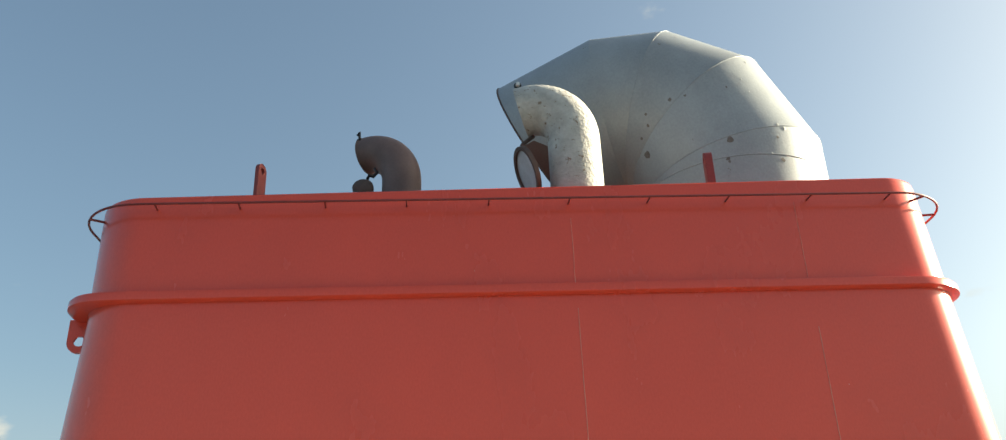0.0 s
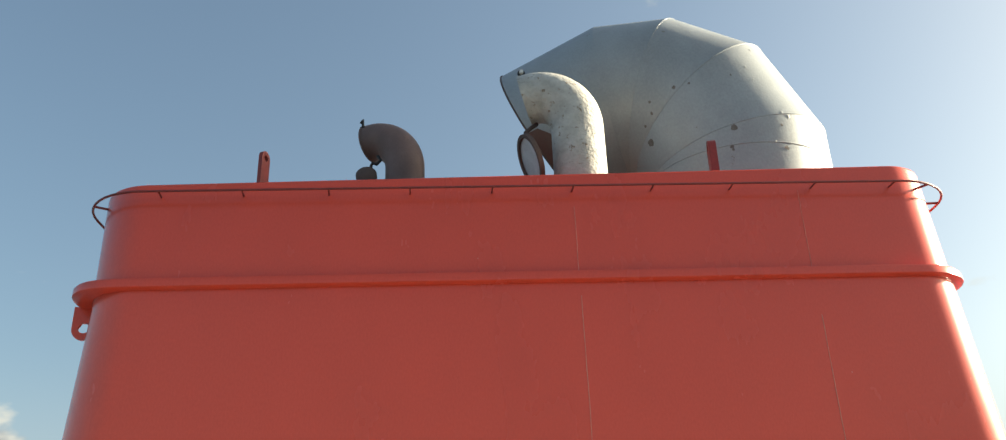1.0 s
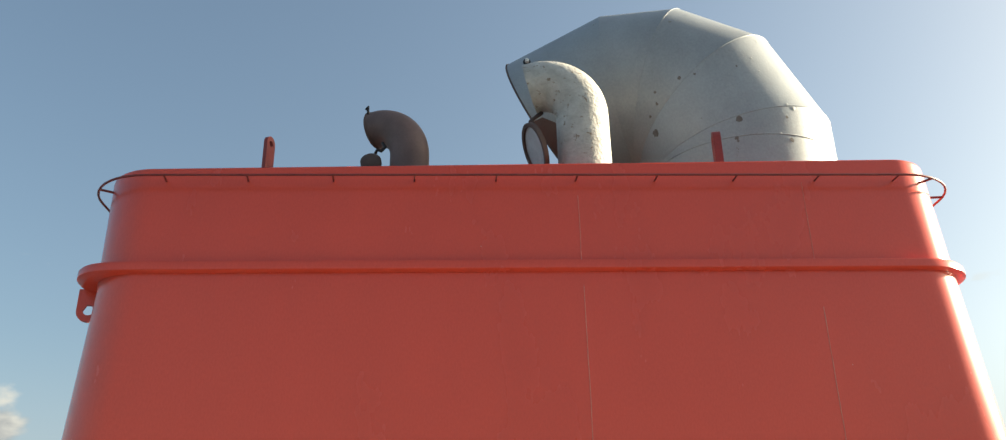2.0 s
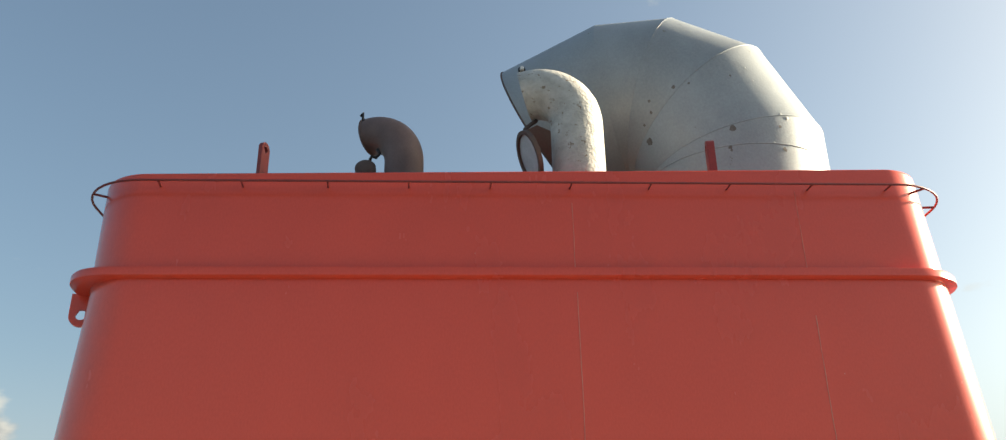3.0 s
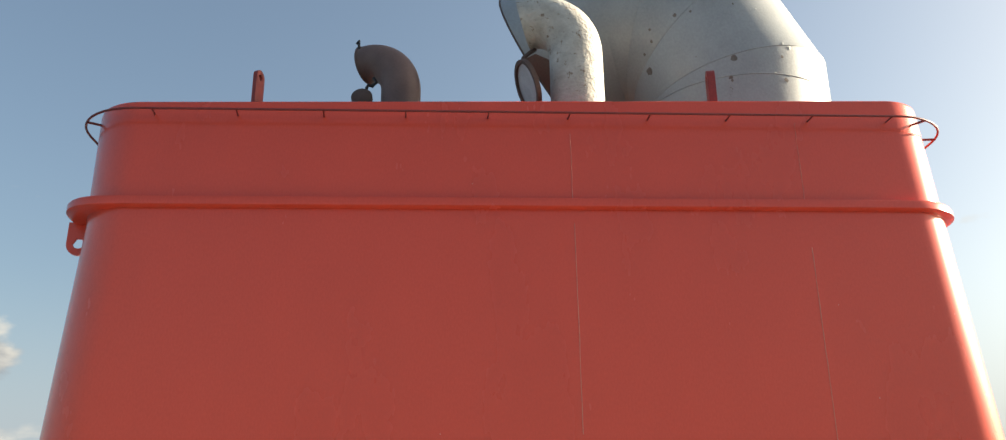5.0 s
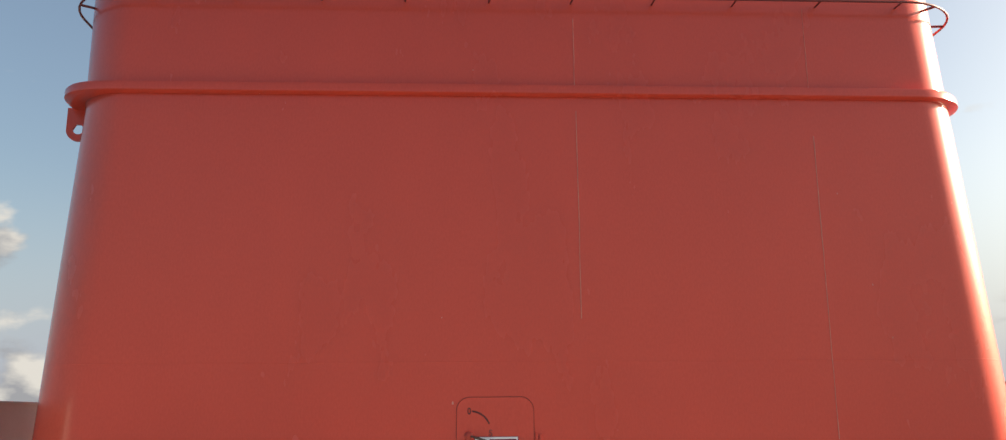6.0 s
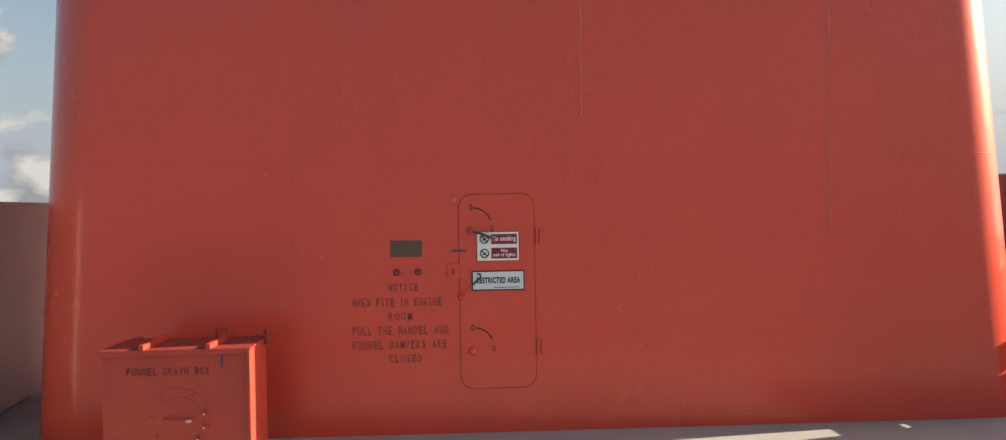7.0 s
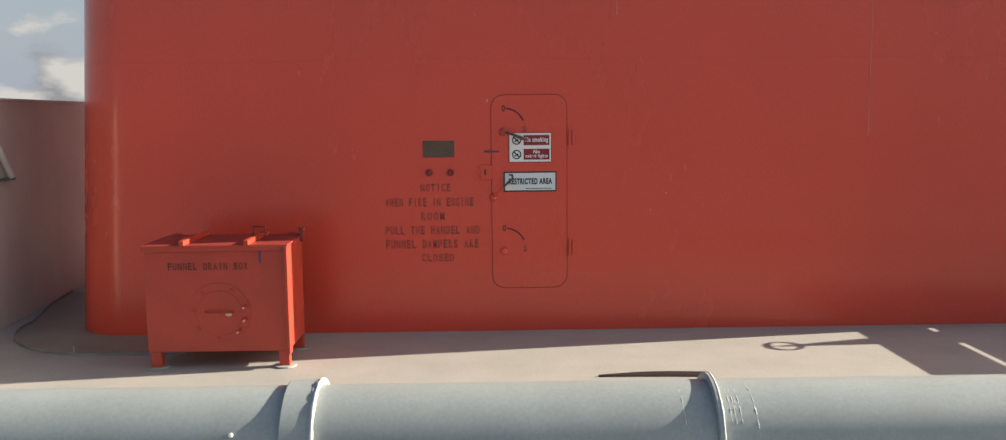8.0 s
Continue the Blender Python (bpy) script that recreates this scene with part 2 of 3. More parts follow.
def panel_bm(pts, y0, y1, at=(0, 0), bevel=0.0):
    """A flat plate in the plane of the front wall: outline pts (x, z), from y0 (front) to y1."""
    bm = bmesh.new()
    f = [bm.verts.new((at[0] + x, y0, at[1] + z)) for x, z in pts]
    b = [bm.verts.new((at[0] + x, y1, at[1] + z)) for x, z in pts]
    face = bm.faces.new(f)
    bm.faces.new(b[::-1])
    n = len(pts)
    for k in range(n):
        bm.faces.new((f[k], b[k], b[(k + 1) % n], f[(k + 1) % n]))
    if bevel:
        bmesh.ops.bevel(bm, geom=face.edges[:], offset=bevel, segments=2, affect="EDGES", profile=0.5)
    return bm


def frame_bm(outer, inner, y0, y1, at=(0, 0)):
    bm = bmesh.new()
    n = len(outer)
    V = [[bm.verts.new((at[0] + x, y, at[1] + z)) for x, z in ring] for ring, y in ((outer, y0), (inner, y0), (inner, y1), (outer, y1))]
    for A, B in zip(V, V[1:] + V[:1]):
        for k in range(n):
            bm.faces.new((A[k], A[(k + 1) % n], B[(k + 1) % n], B[k]))
    return bm


def writing(name, body, x0, x1, z0, z1, y, material, parent, label="", thick=0.0012, bold=0.028):
    """Letters on a wall that faces -y, filling the given width and height."""
    cu = bpy.data.curves.new("tmp_text", "FONT")
    cu.body = body
    cu.size = 1.0
    cu.extrude = 0.02
    cu.offset = bold
    cu.space_character = 1.16
    ob = new("tmp_text", cu)
    bpy.context.view_layer.update()
    me = bpy.data.meshes.new_from_object(ob.evaluated_get(bpy.context.evaluated_depsgraph_get()))
    bpy.data.objects.remove(ob)
    bpy.data.curves.remove(cu)
    bm = bmesh.new()
    bm.from_mesh(me)
    bpy.data.meshes.remove(me)
    xs, ys = [v.co.x for v in bm.verts], [v.co.y for v in bm.verts]
    a, b, c, d = min(xs), max(xs), min(ys), max(ys)
    for v in bm.verts:
        u, w, t = (v.co.x - a) / (b - a), (v.co.y - c) / (d - c), v.co.z / 0.04
        v.co = Vector((x0 + u * (x1 - x0), y - t * thick, z0 + w * (z1 - z0)))
    return part(name, bm, material, parent, label)


GLYPHS = {}


def glyph(ch):
    """One letter as flat corner points and faces in a unit box, with the bridges of a stencil cut out."""
    if ch not in GLYPHS:
        cu = bpy.data.curves.new("tmp_glyph", "FONT")
        cu.body, cu.size, cu.offset = ch, 1.0, 0.03
        ob = new("tmp_glyph", cu)
        bpy.context.view_layer.update()
        me = bpy.data.meshes.new_from_object(ob.evaluated_get(bpy.context.evaluated_depsgraph_get()))
        bpy.data.objects.remove(ob)
        bpy.data.curves.remove(cu)
        bm = bmesh.new()
        bm.from_mesh(me)
        bpy.data.meshes.remove(me)
        xs, ys = [v.co.x for v in bm.verts], [v.co.y for v in bm.verts]
        a, b, c, d = min(xs), max(xs), min(ys), max(ys)
        for v in bm.verts:
            v.co = Vector(((v.co.x - a) / (b - a), (v.co.y - c) / (d - c), 0))
        if ch in "OCDGRPAUQ0NHMW":
            for edge in (0.43, 0.57):
                bmesh.ops.bisect_plane(bm, geom=bm.verts[:] + bm.edges[:] + bm.faces[:], plane_co=(edge, 0, 0), plane_no=(1, 0, 0), dist=1e-5)
            gone = [f for f in bm.faces if 0.43 < f.calc_center_median().x < 0.57]
            bmesh.ops.delete(bm, geom=gone, context="FACES")
        bm.verts.index_update()
        GLYPHS[ch] = ([v.co.copy() for v in bm.verts], [[v.index for v in f.verts] for f in bm.faces])
        bm.free()
    return GLYPHS[ch]


def stencil(name, body, x0, x1, z0, z1, y, material, parent, label=""):
    """A line of stencilled capitals in equal cells on a wall that faces -y."""
    cell = (x1 - x0) / (len(body) - 0.25)
    bm = bmesh.new()
    for i, ch in enumerate(body + " "):
        if ch == " ":
            made = bmesh.ops.extrude_face_region(bm, geom=bm.faces[:])
            for v in made["geom"]:
                if isinstance(v, bmesh.types.BMVert):
                    v.co.y -= 0.0012
            part(name, bm, material, parent, label)
            bm = bmesh.new()
            continue
        pts, faces = glyph(ch)
        w = cell * (0.20 if ch == "I" else 0.72)
        left = x0 + i * cell + (cell * 0.26 if ch == "I" else 0)
        vs = [bm.verts.new((left + p.x * w, y, z0 + p.y * (z1 - z0))) for p in pts]
        for f in faces:
            bm.faces.new([vs[k] for k in f])
    bm.free()


# ---- funnel casing ----
FY, BACK, RAD_L, RAD_R = 6.80, 10.6, 0.45, 0.42


def left_x(z):
    return -3.34 + 0.0615 * z if z < 4.175 else -3.09


def right_x(z):
    return 4.602 - 0.0885 * z


def casing_loop(z, off=0.0, n=14, slant=0.0, west=None, east=None, square=1.0):
    """The casing's rounded outline at height z, moved out by off (at the ends by west and east); square under 1 fills the western corners."""
    ow, oe = off if west is None else west, off if east is None else east
    xl, xr, yf, yb = left_x(z), right_x(z), FY, BACK
    pts = []
    for cx, cy, a0, r, side in ((xl + RAD_L, yf + RAD_L, 180, RAD_L, ow), (xr - RAD_R, yf + RAD_R, 270, RAD_R, oe), (xr - RAD_R, yb - RAD_R, 0, RAD_R, oe), (xl + RAD_L, yb - RAD_L, 90, RAD_L, ow)):
        for k in range(n + 1):
            a = radians(a0 + 90 * k / n)
            c, d, p = math.cos(a), math.sin(a), square if cx < 0 else 1.0
            x, y = cx + (r + side) * math.copysign(abs(c) ** p, c), cy + (r + off) * math.copysign(abs(d) ** p, d)
            pts.append(Vector((x, y, z + slant * (x - 0.5))))
    return pts


def loft(loops, bm=None, cap_end=False, closed=False):
    own = bmesh.new()
    R = [[own.verts.new(p) for p in lp] for lp in loops]
    n = len(loops[0])
    for A, B in list(zip(R, R[1:])) + ([(R[-1], R[0])] if closed else []):
        for k in range(n):
            own.faces.new((A[k], A[(k + 1) % n], B[(k + 1) % n], B[k]))
    if cap_end:
        own.faces.new(R[-1])
    return join(bm, own)


TOP, SL = 5.205, 0.0140
funnel = thing("ship_funnel", (0.6, 8.7, 0), "glossy red-painted steel ship funnel casing on the deck", "funnel")
loops = [casing_loop(z) for z in (0.0, 0.02, 1.1, 2.2, 3.2, 4.17, 4.20)] + [casing_loop(TOP - 0.03, 0, slant=SL), casing_loop(TOP - 0.008, -0.004, slant=SL), casing_loop(TOP, -0.014, slant=SL), casing_loop(TOP, -0.045, slant=SL), casing_loop(TOP - 0.01, -0.06, slant=SL), casing_loop(5.02, -0.06)]
casing = part("casing", loft(loops), RED, funnel, smooth=40)
part("top_plate", loft([casing_loop(4.98, -0.065), casing_loop(5.02, -0.065)], cap_end=True), GRIME, funnel, "grimy brown sooty top plate")
# stiffening ring
ring_z, RING_OUT = 4.217, 0.062
part("stiffening_ring", loft([casing_loop(ring_z + dz, RING_OUT * k - 0.08 * (1 - k) * (dz == 0), west=0.125 * k - 0.08 * (1 - k) * (dz == 0), east=0.088 * k - 0.08 * (1 - k) * (dz == 0), square=0.68 if k > 0.5 else 1.0) for dz, k in ((0.0, 0.0), (0.0, 0.84), (0.012, 1.0), (0.065, 1.0), (0.082, 0.88), (0.088, -0.03))]), RED, funnel, smooth=50)
# grab rail with its stubs
rail_z, rail_off = 5.04, 0.115
part("grab_rail", tube_bm(casing_loop(rail_z, rail_off, n=10, west=0.113, east=0.155), 0.0105, n=8, closed=True), RAIL, funnel, smooth=180)
for x in (-2.50, -1.82, -1.11, -0.43, 0.26, 0.94, 1.62, 2.30, 3.01, 3.70):
    part("rail_stub", tube_bm([(x, FY - rail_off, rail_z), (x - 0.01, FY + 0.01, rail_z - 0.004)], 0.008, n=6), RAIL, funnel)
for cx, ang, RAD, end in ((left_x(rail_z) + RAD_L, 210, RAD_L, 0.10), (left_x(rail_z) + RAD_L, 165, RAD_L, 0.10), (right_x(rail_z) - RAD_R, 300, RAD_R, 0.155), (right_x(rail_z) - RAD_R, 352, RAD_R, 0.155)):
    a = radians(ang)
    c = Vector((cx, FY + RAD, rail_z))
    tip = c + Vector(((RAD + end) * math.cos(a), (RAD + rail_off) * math.sin(a), 0))
    part("rail_stub", tube_bm([tip, c + Vector((math.cos(a), math.sin(a), 0)) * (RAD - 0.01)], 0.011, n=6), RAIL, funnel)
# weld beads running down the plating
rnd = random.Random(4)


def bead(x, z0, z1, paint, name="weld_seam"):
    pts = []
    z = z0
    while z < z1:
        pts.append((x + rnd.uniform(-0.002, 0.002), FY - 0.001, z))
        z += 0.12
    part(name, tube_bm(pts, [0.0018 + 0.0012 * rnd.random() for _ in pts], n=6), paint, funnel, "thin pale weld seam")


bead(0.953, 2.42, 4.18, SEAM)
bead(0.945, 4.30, 5.00, SEAM_GLARE)
bead(2.895, 1.50, 4.0, SEAM)
bead(2.885, 4.30, 5.14, SEAM_GLARE)
part("plating_seam", loft([casing_loop(2.085, -0.002), casing_loop(2.09, 0.0010), casing_loop(2.097, 0.0010), casing_loop(2.102, -0.002)]), RED, funnel)


def padeye(at, h, w, t, turn, down=False):
    """A lifting plate with a round end and a hole."""
    bm = bmesh.new()
    n = 16
    outer = [(-w / 2, 0)] + [(-w / 2 * math.cos(math.pi * k / n), h - w / 2 + w / 2 * math.sin(math.pi * k / n)) for k in range(n + 1)] + [(w / 2, 0)]
    hr = w * 0.24
    m = len(outer)
    cz = h - w * 0.55
    inner = []
    for x, z in outer:
        a = math.atan2(z - cz, x)
        inner.append((hr * math.cos(a), cz + hr * math.sin(a)))
    V = [[bm.verts.new((x, y, z)) for x, z in ring] for ring, y in ((outer, -t / 2), (inner, -t / 2), (inner, t / 2), (outer, t / 2))]
    for A, B in zip(V, V[1:] + V[:1]):
        for k in range(m):
            bm.faces.new((A[k], A[(k + 1) % m], B[(k + 1) % m], B[k]))
    if down:
        bm.transform(Matrix.Rotation(math.pi, 4, "Y"))
    bm.transform(Matrix.Translation(at) @ Matrix.Rotation(radians(turn), 4, "Z"))
    return part("lifting_lug", bm, RED_DARK if not down else RED, funnel)


padeye((-1.735, 7.0, 5.02), 0.545, 0.13, 0.035, 72)
padeye((2.255, 7.0, 5.02), 0.60, 0.15, 0.07, 80)
padeye((-3.163, 7.25, 4.235), 0.285, 0.19, 0.03, 8, down=True)

for x, z, r in ((0.12, 4.44, 0.006), (3.27, 2.68, 0.007), (3.39, 2.265, 0.007), (1.22, 0.94, 0.006), (-0.035, 1.79, 0.011), (1.34, 1.07, 0.006), (-0.12, 2.43, 0.005), (3.05, 3.42, 0.005)):
    part("paint_chip", lathe_bm([(0.0, 0.0012), (r * 0.6, 0.0010), (r, 0.0)], Matrix.Translation((x, FY, z)) @ Matrix.Rotation(radians(90), 4, "X") @ Matrix.Diagonal((0.7, 1.2, 1, 1)), 7), SEAM, funnel)

# ---- door in the casing ----
DX, DZ, DW, DH, DR = 0.283, 1.087, 0.575, 1.485, 0.095
door = part("door", panel_bm(rounded_rect(DW, DH, DR), FY - 0.006, FY + 0.004, (DX, DZ), 0.002), RED, funnel, "flush red steel access door with rounded corners, shut")
part("door_gasket", frame_bm(rounded_rect(DW + 0.009, DH + 0.009, DR + 0.0045), rounded_rect(DW - 0.001, DH - 0.001, DR), FY - 0.0035, FY + 0.004, (DX, DZ)), GAP, door, "dark rubber joint round the door")
for z in (1.505, 0.655):
    part("hinge", box_bm(0.585, 0.600, FY - 0.022, FY + 0.002, z - 0.065, z + 0.065, 0.003), RED, door)
    part("hinge", box_bm(0.612, 0.634, FY - 0.018, FY + 0.002, z - 0.055, z + 0.055, 0.003), RED, door)
part("hasp", box_bm(-0.095, -0.002, FY - 0.016, FY + 0.002, 1.19, 1.30, 0.004), RED, door)
part("keyhole", tube_bm([(-0.055, FY - 0.0175, 1.268), (-0.055, FY - 0.0175, 1.225)], 0.006, n=6), GAP, door)
part("chalk_mark", box_bm(-0.062, 0.052, FY - 0.0085, FY + 0.001, 1.395, 1.408), BLUE, door, "blue chalk line")
for z, paint in ((1.55, RED_BOX), (0.63, RED)):
    part("dog_shaft", lathe_bm([(0.0, 0.03), (0.016, 0.028), (0.028, 0.02), (0.032, 0.0)], Matrix.Translation((0.085, FY - 0.005, z)) @ Matrix.Rotation(radians(90), 4, "X"), 16), paint, door, smooth=40)
part("dog_shaft", lathe_bm([(0.0, 0.035), (0.014, 0.033), (0.024, 0.02), (0.03, 0.0)], Matrix.Translation((0.005, FY - 0.005, 1.05)) @ Matrix.Rotation(radians(90), 4, "X"), 16), RED, door, smooth=40)
part("dog_handle", tube_bm([(0.10, FY - 0.035, 1.548), (0.16, FY - 0.045, 1.53), (0.215, FY - 0.05, 1.507), (0.268, FY - 0.045, 1.487)], [0.006, 0.010, 0.014, 0.006], n=8), RUST_AND_SHADE, door, "rusty dog handle", smooth=180)
lever = part("dog_handle", tube_bm([(0.005, FY - 0.035, 1.05), (0.045, FY - 0.047, 1.094), (0.085, FY - 0.053, 1.135)], [0.006, 0.006, 0.007], n=8), RED, door, smooth=180)
part("handle_grip", tube_bm([(0.083, FY - 0.053, 1.133), (0.115, FY - 0.055, 1.165), (0.155, FY - 0.05, 1.195), (0.150, FY - 0.05, 1.222), (0.125, FY - 0.05, 1.226)], [0.007, 0.009, 0.010, 0.009, 0.007], n=8), RUST_AND_SHADE, door, "rusty hooked grip with the paint worn off", smooth=180)


def arc_mark(cx, cz, r, a0, a1):
    n = 10
    pts = []
    for k in range(n + 1):
        a = radians(a0 + (a1 - a0) * k / n)
        pts.append((cx + r * math.cos(a), cz + r * math.sin(a)))
    back = [(cx + (x - cx) * (r - 0.013) / r, cz + (z - cz) * (r - 0.013) / r) for x, z in pts[::-1]]
    part("arc_mark", panel_bm(pts + back, FY - 0.0072, FY - 0.005), STENCIL_DARK, door)


for z0 in (1.55, 0.63):
    writing("letter", "0", 0.075, 0.102, z0 + 0.155, z0 + 0.205, FY - 0.006, STENCIL_DARK, door)
    writing("letter", "S", 0.235, 0.262, z0 - 0.005, z0 + 0.045, FY - 0.006, STENCIL, door)
    arc_mark(0.10, z0 + 0.03, 0.155, 86, 22)

# ---- plate, pull knobs and stencilled notice ----
part("gauge_glass", box_bm(-0.53, -0.29, FY - 0.006, FY + 0.004, 1.362, 1.488, 0.003), PLATE, funnel, "small grimy dark glass plate let into the casing")
for x in (-0.485, -0.322):
    part("pull_knob", lathe_bm([(0.0, 0.05), (0.014, 0.047), (0.019, 0.036), (0.010, 0.028), (0.009, 0.008), (0.026, 0.006), (0.028, 0.0)], Matrix.Translation((x, FY, 1.245)) @ Matrix.Rotation(radians(90), 4, "X"), 18), RED_DARK, funnel, smooth=40)
NOTICE = [("NOTICE", -0.552, -0.322, 1.100, 1.160), ("WHEN FIRE IN ENGINE", -0.825, -0.148, 0.985, 1.052), ("ROOM", -0.552, -0.372, 0.877, 0.940), ("PULL THE HANDEL AND", -0.828, -0.100, 0.768, 0.834), ("FUNNEL DAMPERS ARE", -0.828, -0.112, 0.660, 0.727), ("CLOSED", -0.552, -0.302, 0.556, 0.616)]
for body, x0, x1, z0, z1 in NOTICE:
    stencil("stencil_word", body, x0, x1, z0, z1, FY - 0.0005, STENCIL, funnel, "faded dark stencilled lettering")

# ---- sign boards ----
sign = thing("warning_sign", (0.29, FY - 0.012, 1.32), "white sign board with maroon panels forbidding smoking and flames", "sign")
part("border", box_bm(0.126, 0.456, FY - 0.0105, FY - 0.0072, 1.318, 1.544, 0.0015), MAROON, sign, "thin maroon border")
part("board", box_bm(0.132, 0.450, FY - 0.012, FY - 0.007, 1.322, 1.540, 0.0015), WHITE, sign)
for z0, z1 in ((1.448, 1.525), (1.338, 1.420)):
    part("panel", box_bm(0.240, 0.438, FY - 0.0135, FY - 0.0125, z0, z1), MAROON, sign)
writing("lettering", "No smoking", 0.250, 0.428, 1.462, 1.510, FY - 0.0137, WHITE, sign)
writing("lettering", "No", 0.315, 0.365, 1.386, 1.412, FY - 0.0137, WHITE, sign)
writing("lettering", "naked lights", 0.255, 0.424, 1.346, 1.380, FY - 0.0137, WHITE, sign)
for zc in (1.488, 1.378):
    part("pictogram_ring", frame_bm([(0.036 * math.cos(k * math.pi / 12), 0.036 * math.sin(k * math.pi / 12)) for k in range(24)], [(0.027 * math.cos(k * math.pi / 12), 0.027 * math.sin(k * math.pi / 12)) for k in range(24)], FY - 0.0135, FY - 0.0125, (0.187, zc)), INK, sign)
    bm = box_bm(-0.028, 0.028, FY - 0.0138, FY - 0.0126, -0.005, 0.005)
    bm.transform(Matrix.Translation((0.187, 0, zc)) @ Matrix.Rotation(radians(45), 4, "Y"))
    part("pictogram_bar", bm, INK, sign)
    bm = box_bm(-0.017, 0.015, FY - 0.0136, FY - 0.0126, -0.004, 0.006)
    bm.transform(Matrix.Translation((0.187, 0, zc - 0.004)) @ Matrix.Rotation(radians(-30), 4, "Y"))
    part("pictogram_shape", bm, INK, sign)
sign2 = thing("restricted_area_sign", (0.29, FY - 0.012, 1.09), "pale sign board with dark border and black capital letters", "sign")
part("border", box_bm(0.085, 0.492, FY - 0.0105, FY - 0.007, 1.092, 1.246, 0.0015), INK, sign2, "dark border")
part("board", box_bm(0.096, 0.482, FY - 0.0125, FY - 0.0108, 1.103, 1.236), PALE, sign2)
writing("lettering", "RESTRICTED AREA", 0.125, 0.458, 1.148, 1.196, FY - 0.0128, INK, sign2, bold=0.05)
part("small_print", box_bm(0.255, 0.455, FY - 0.0134, FY - 0.0127, 1.114, 1.119), INK, sign2)


# ---- exhausts on the funnel top ----
def mitre_ring(c, d, nrm, side, r, n):
    """The cut of a round duct about c along d by the plane with the normal nrm."""
    nn = d.cross(side)
    loop = []
    for k in range(n):
        a = 2 * math.pi * k / n
        q = c + nn * (r * math.cos(a)) + side * (r * math.sin(a))
        loop.append(q - d * ((q - c).dot(nrm) / d.dot(nrm)))
    return loop


def elbow_bm(axis, R, side, cut, n=56, wall=0.012):
    """A mitred duct along its axis; cut is the normal of its mouth."""
    P = [Vector(p) for p in axis]
    dirs = [(b - a).normalized() for a, b in zip(P, P[1:])]
    cuts = [dirs[0]] + [(a + b).normalized() for a, b in zip(dirs, dirs[1:])] + [cut]
    along = [dirs[0]] + dirs
    outer = [mitre_ring(c, d, m, side, R, n) for c, d, m in zip(P, along, cuts)]
    inner = [mitre_ring(c, d, m, side, R - wall, n) for c, d, m in zip(P, along, cuts)]
    return outer, inner, P, dirs, cuts


big = thing("main_exhaust_duct", (2.988, 8.55, 5.02), "large silver-painted mitred exhaust duct with a few rust spots", "exhaust duct")
HEAD = radians(21.4)
OUT, SIDE = Vector((-math.cos(HEAD), math.sin(HEAD), 0)), Vector((math.sin(HEAD), math.cos(HEAD), 0))
AXIS, at = [Vector((2.988, 8.55, 5.02)), Vector((2.988, 8.55, 6.145))], Vector((2.988, 8.55, 6.145))
for length, lean in ((0.711, 23.8), (0.560, 54.8), (0.488, 82.2), (0.892, 108.9)):
    at = at + length * (math.sin(radians(lean)) * OUT + math.cos(radians(lean)) * Vector((0, 0, 1)))
    AXIS.append(at)
MOUTH = Vector((-0.80, 0.46, -0.39)).normalized()
outer, inner, cen, dirs, cuts = elbow_bm(AXIS, 0.978, SIDE, MOUTH)
for k in range(5):                                     # one mesh for each rolled section
    part("duct_section", loft([outer[k], outer[k + 1]] if k < 4 else [outer[4], outer[5], inner[5]]), SILVER, big, smooth=30)
# dark bead that paints the shading along the mouth's edge
part("mouth_rim_shade", tube_bm(outer[5], 0.011, n=6, closed=True), RUST_AND_SHADE, big, "thin rim bead, the edge's shade put into its dark colour", smooth=180)
part("duct_lining", loft(inner), SOOT, big, "sooty brown inside", smooth=30)
for k in (1, 2, 3):                                    # weld lips at the mitres
    ring_pts = mitre_ring(cen[k], dirs[k - 1], cuts[k], SIDE, 0.979, 56)
    part("weld_seam", tube_bm(ring_pts, 0.004 if k < 3 else 0.002, n=6, closed=True), SILVER, big, smooth=180)
part("weld_seam", tube_bm(mitre_ring(Vector((2.988, 8.55, 5.93)), dirs[0], dirs[0], SIDE, 0.979, 56), 0.005, n=6, closed=True), SILVER, big, smooth=180)
# soot on the underside of the mouth
low = [k for k in range(56) if outer[5][k].z < cen[5].z - 0.30]
start = next(i for i in low if (i - 1) % 56 not in low)
bm, lips = bmesh.new(), []
for i in range(len(low)):
    q = outer[5][(start + i) % 56]
    away = (q - cen[5]) - dirs[4] * (q - cen[5]).dot(dirs[4])
    reach = 0.42 * math.sin(math.pi * (i + 0.5) / len(low)) ** 0.5
    lips.append([bm.verts.new(q + away.normalized() * 0.002), bm.verts.new(q + away.normalized() * 0.002 - dirs[4] * reach)])
for A, B in zip(lips, lips[1:]):
    bm.faces.new((A[0], B[0], B[1], A[1]))
part("soot_stain", bm, GRIME, big, "brown soot stain under the mouth", smooth=30)
part("pin_base", lathe_bm([(0.0, 0.0), (0.042, 0.0), (0.042, 0.02), (0.0, 0.02)], Matrix.Translation(Vector((0.672, 8.325, 7.24))) @ Matrix.Rotation(radians(90), 4, "X"), 14), IRON, big, "dark pin base", smooth=40)
part("mouth_pin", lathe_bm([(0.0, 0.02), (0.022, 0.015), (0.024, -0.02), (0.0, -0.02)], Matrix.Translation(Vector((0.672, 8.28, 7.24))) @ Matrix.Rotation(radians(90), 4, "X"), 14), LAMP_W, big, "bright steel pin", smooth=40)


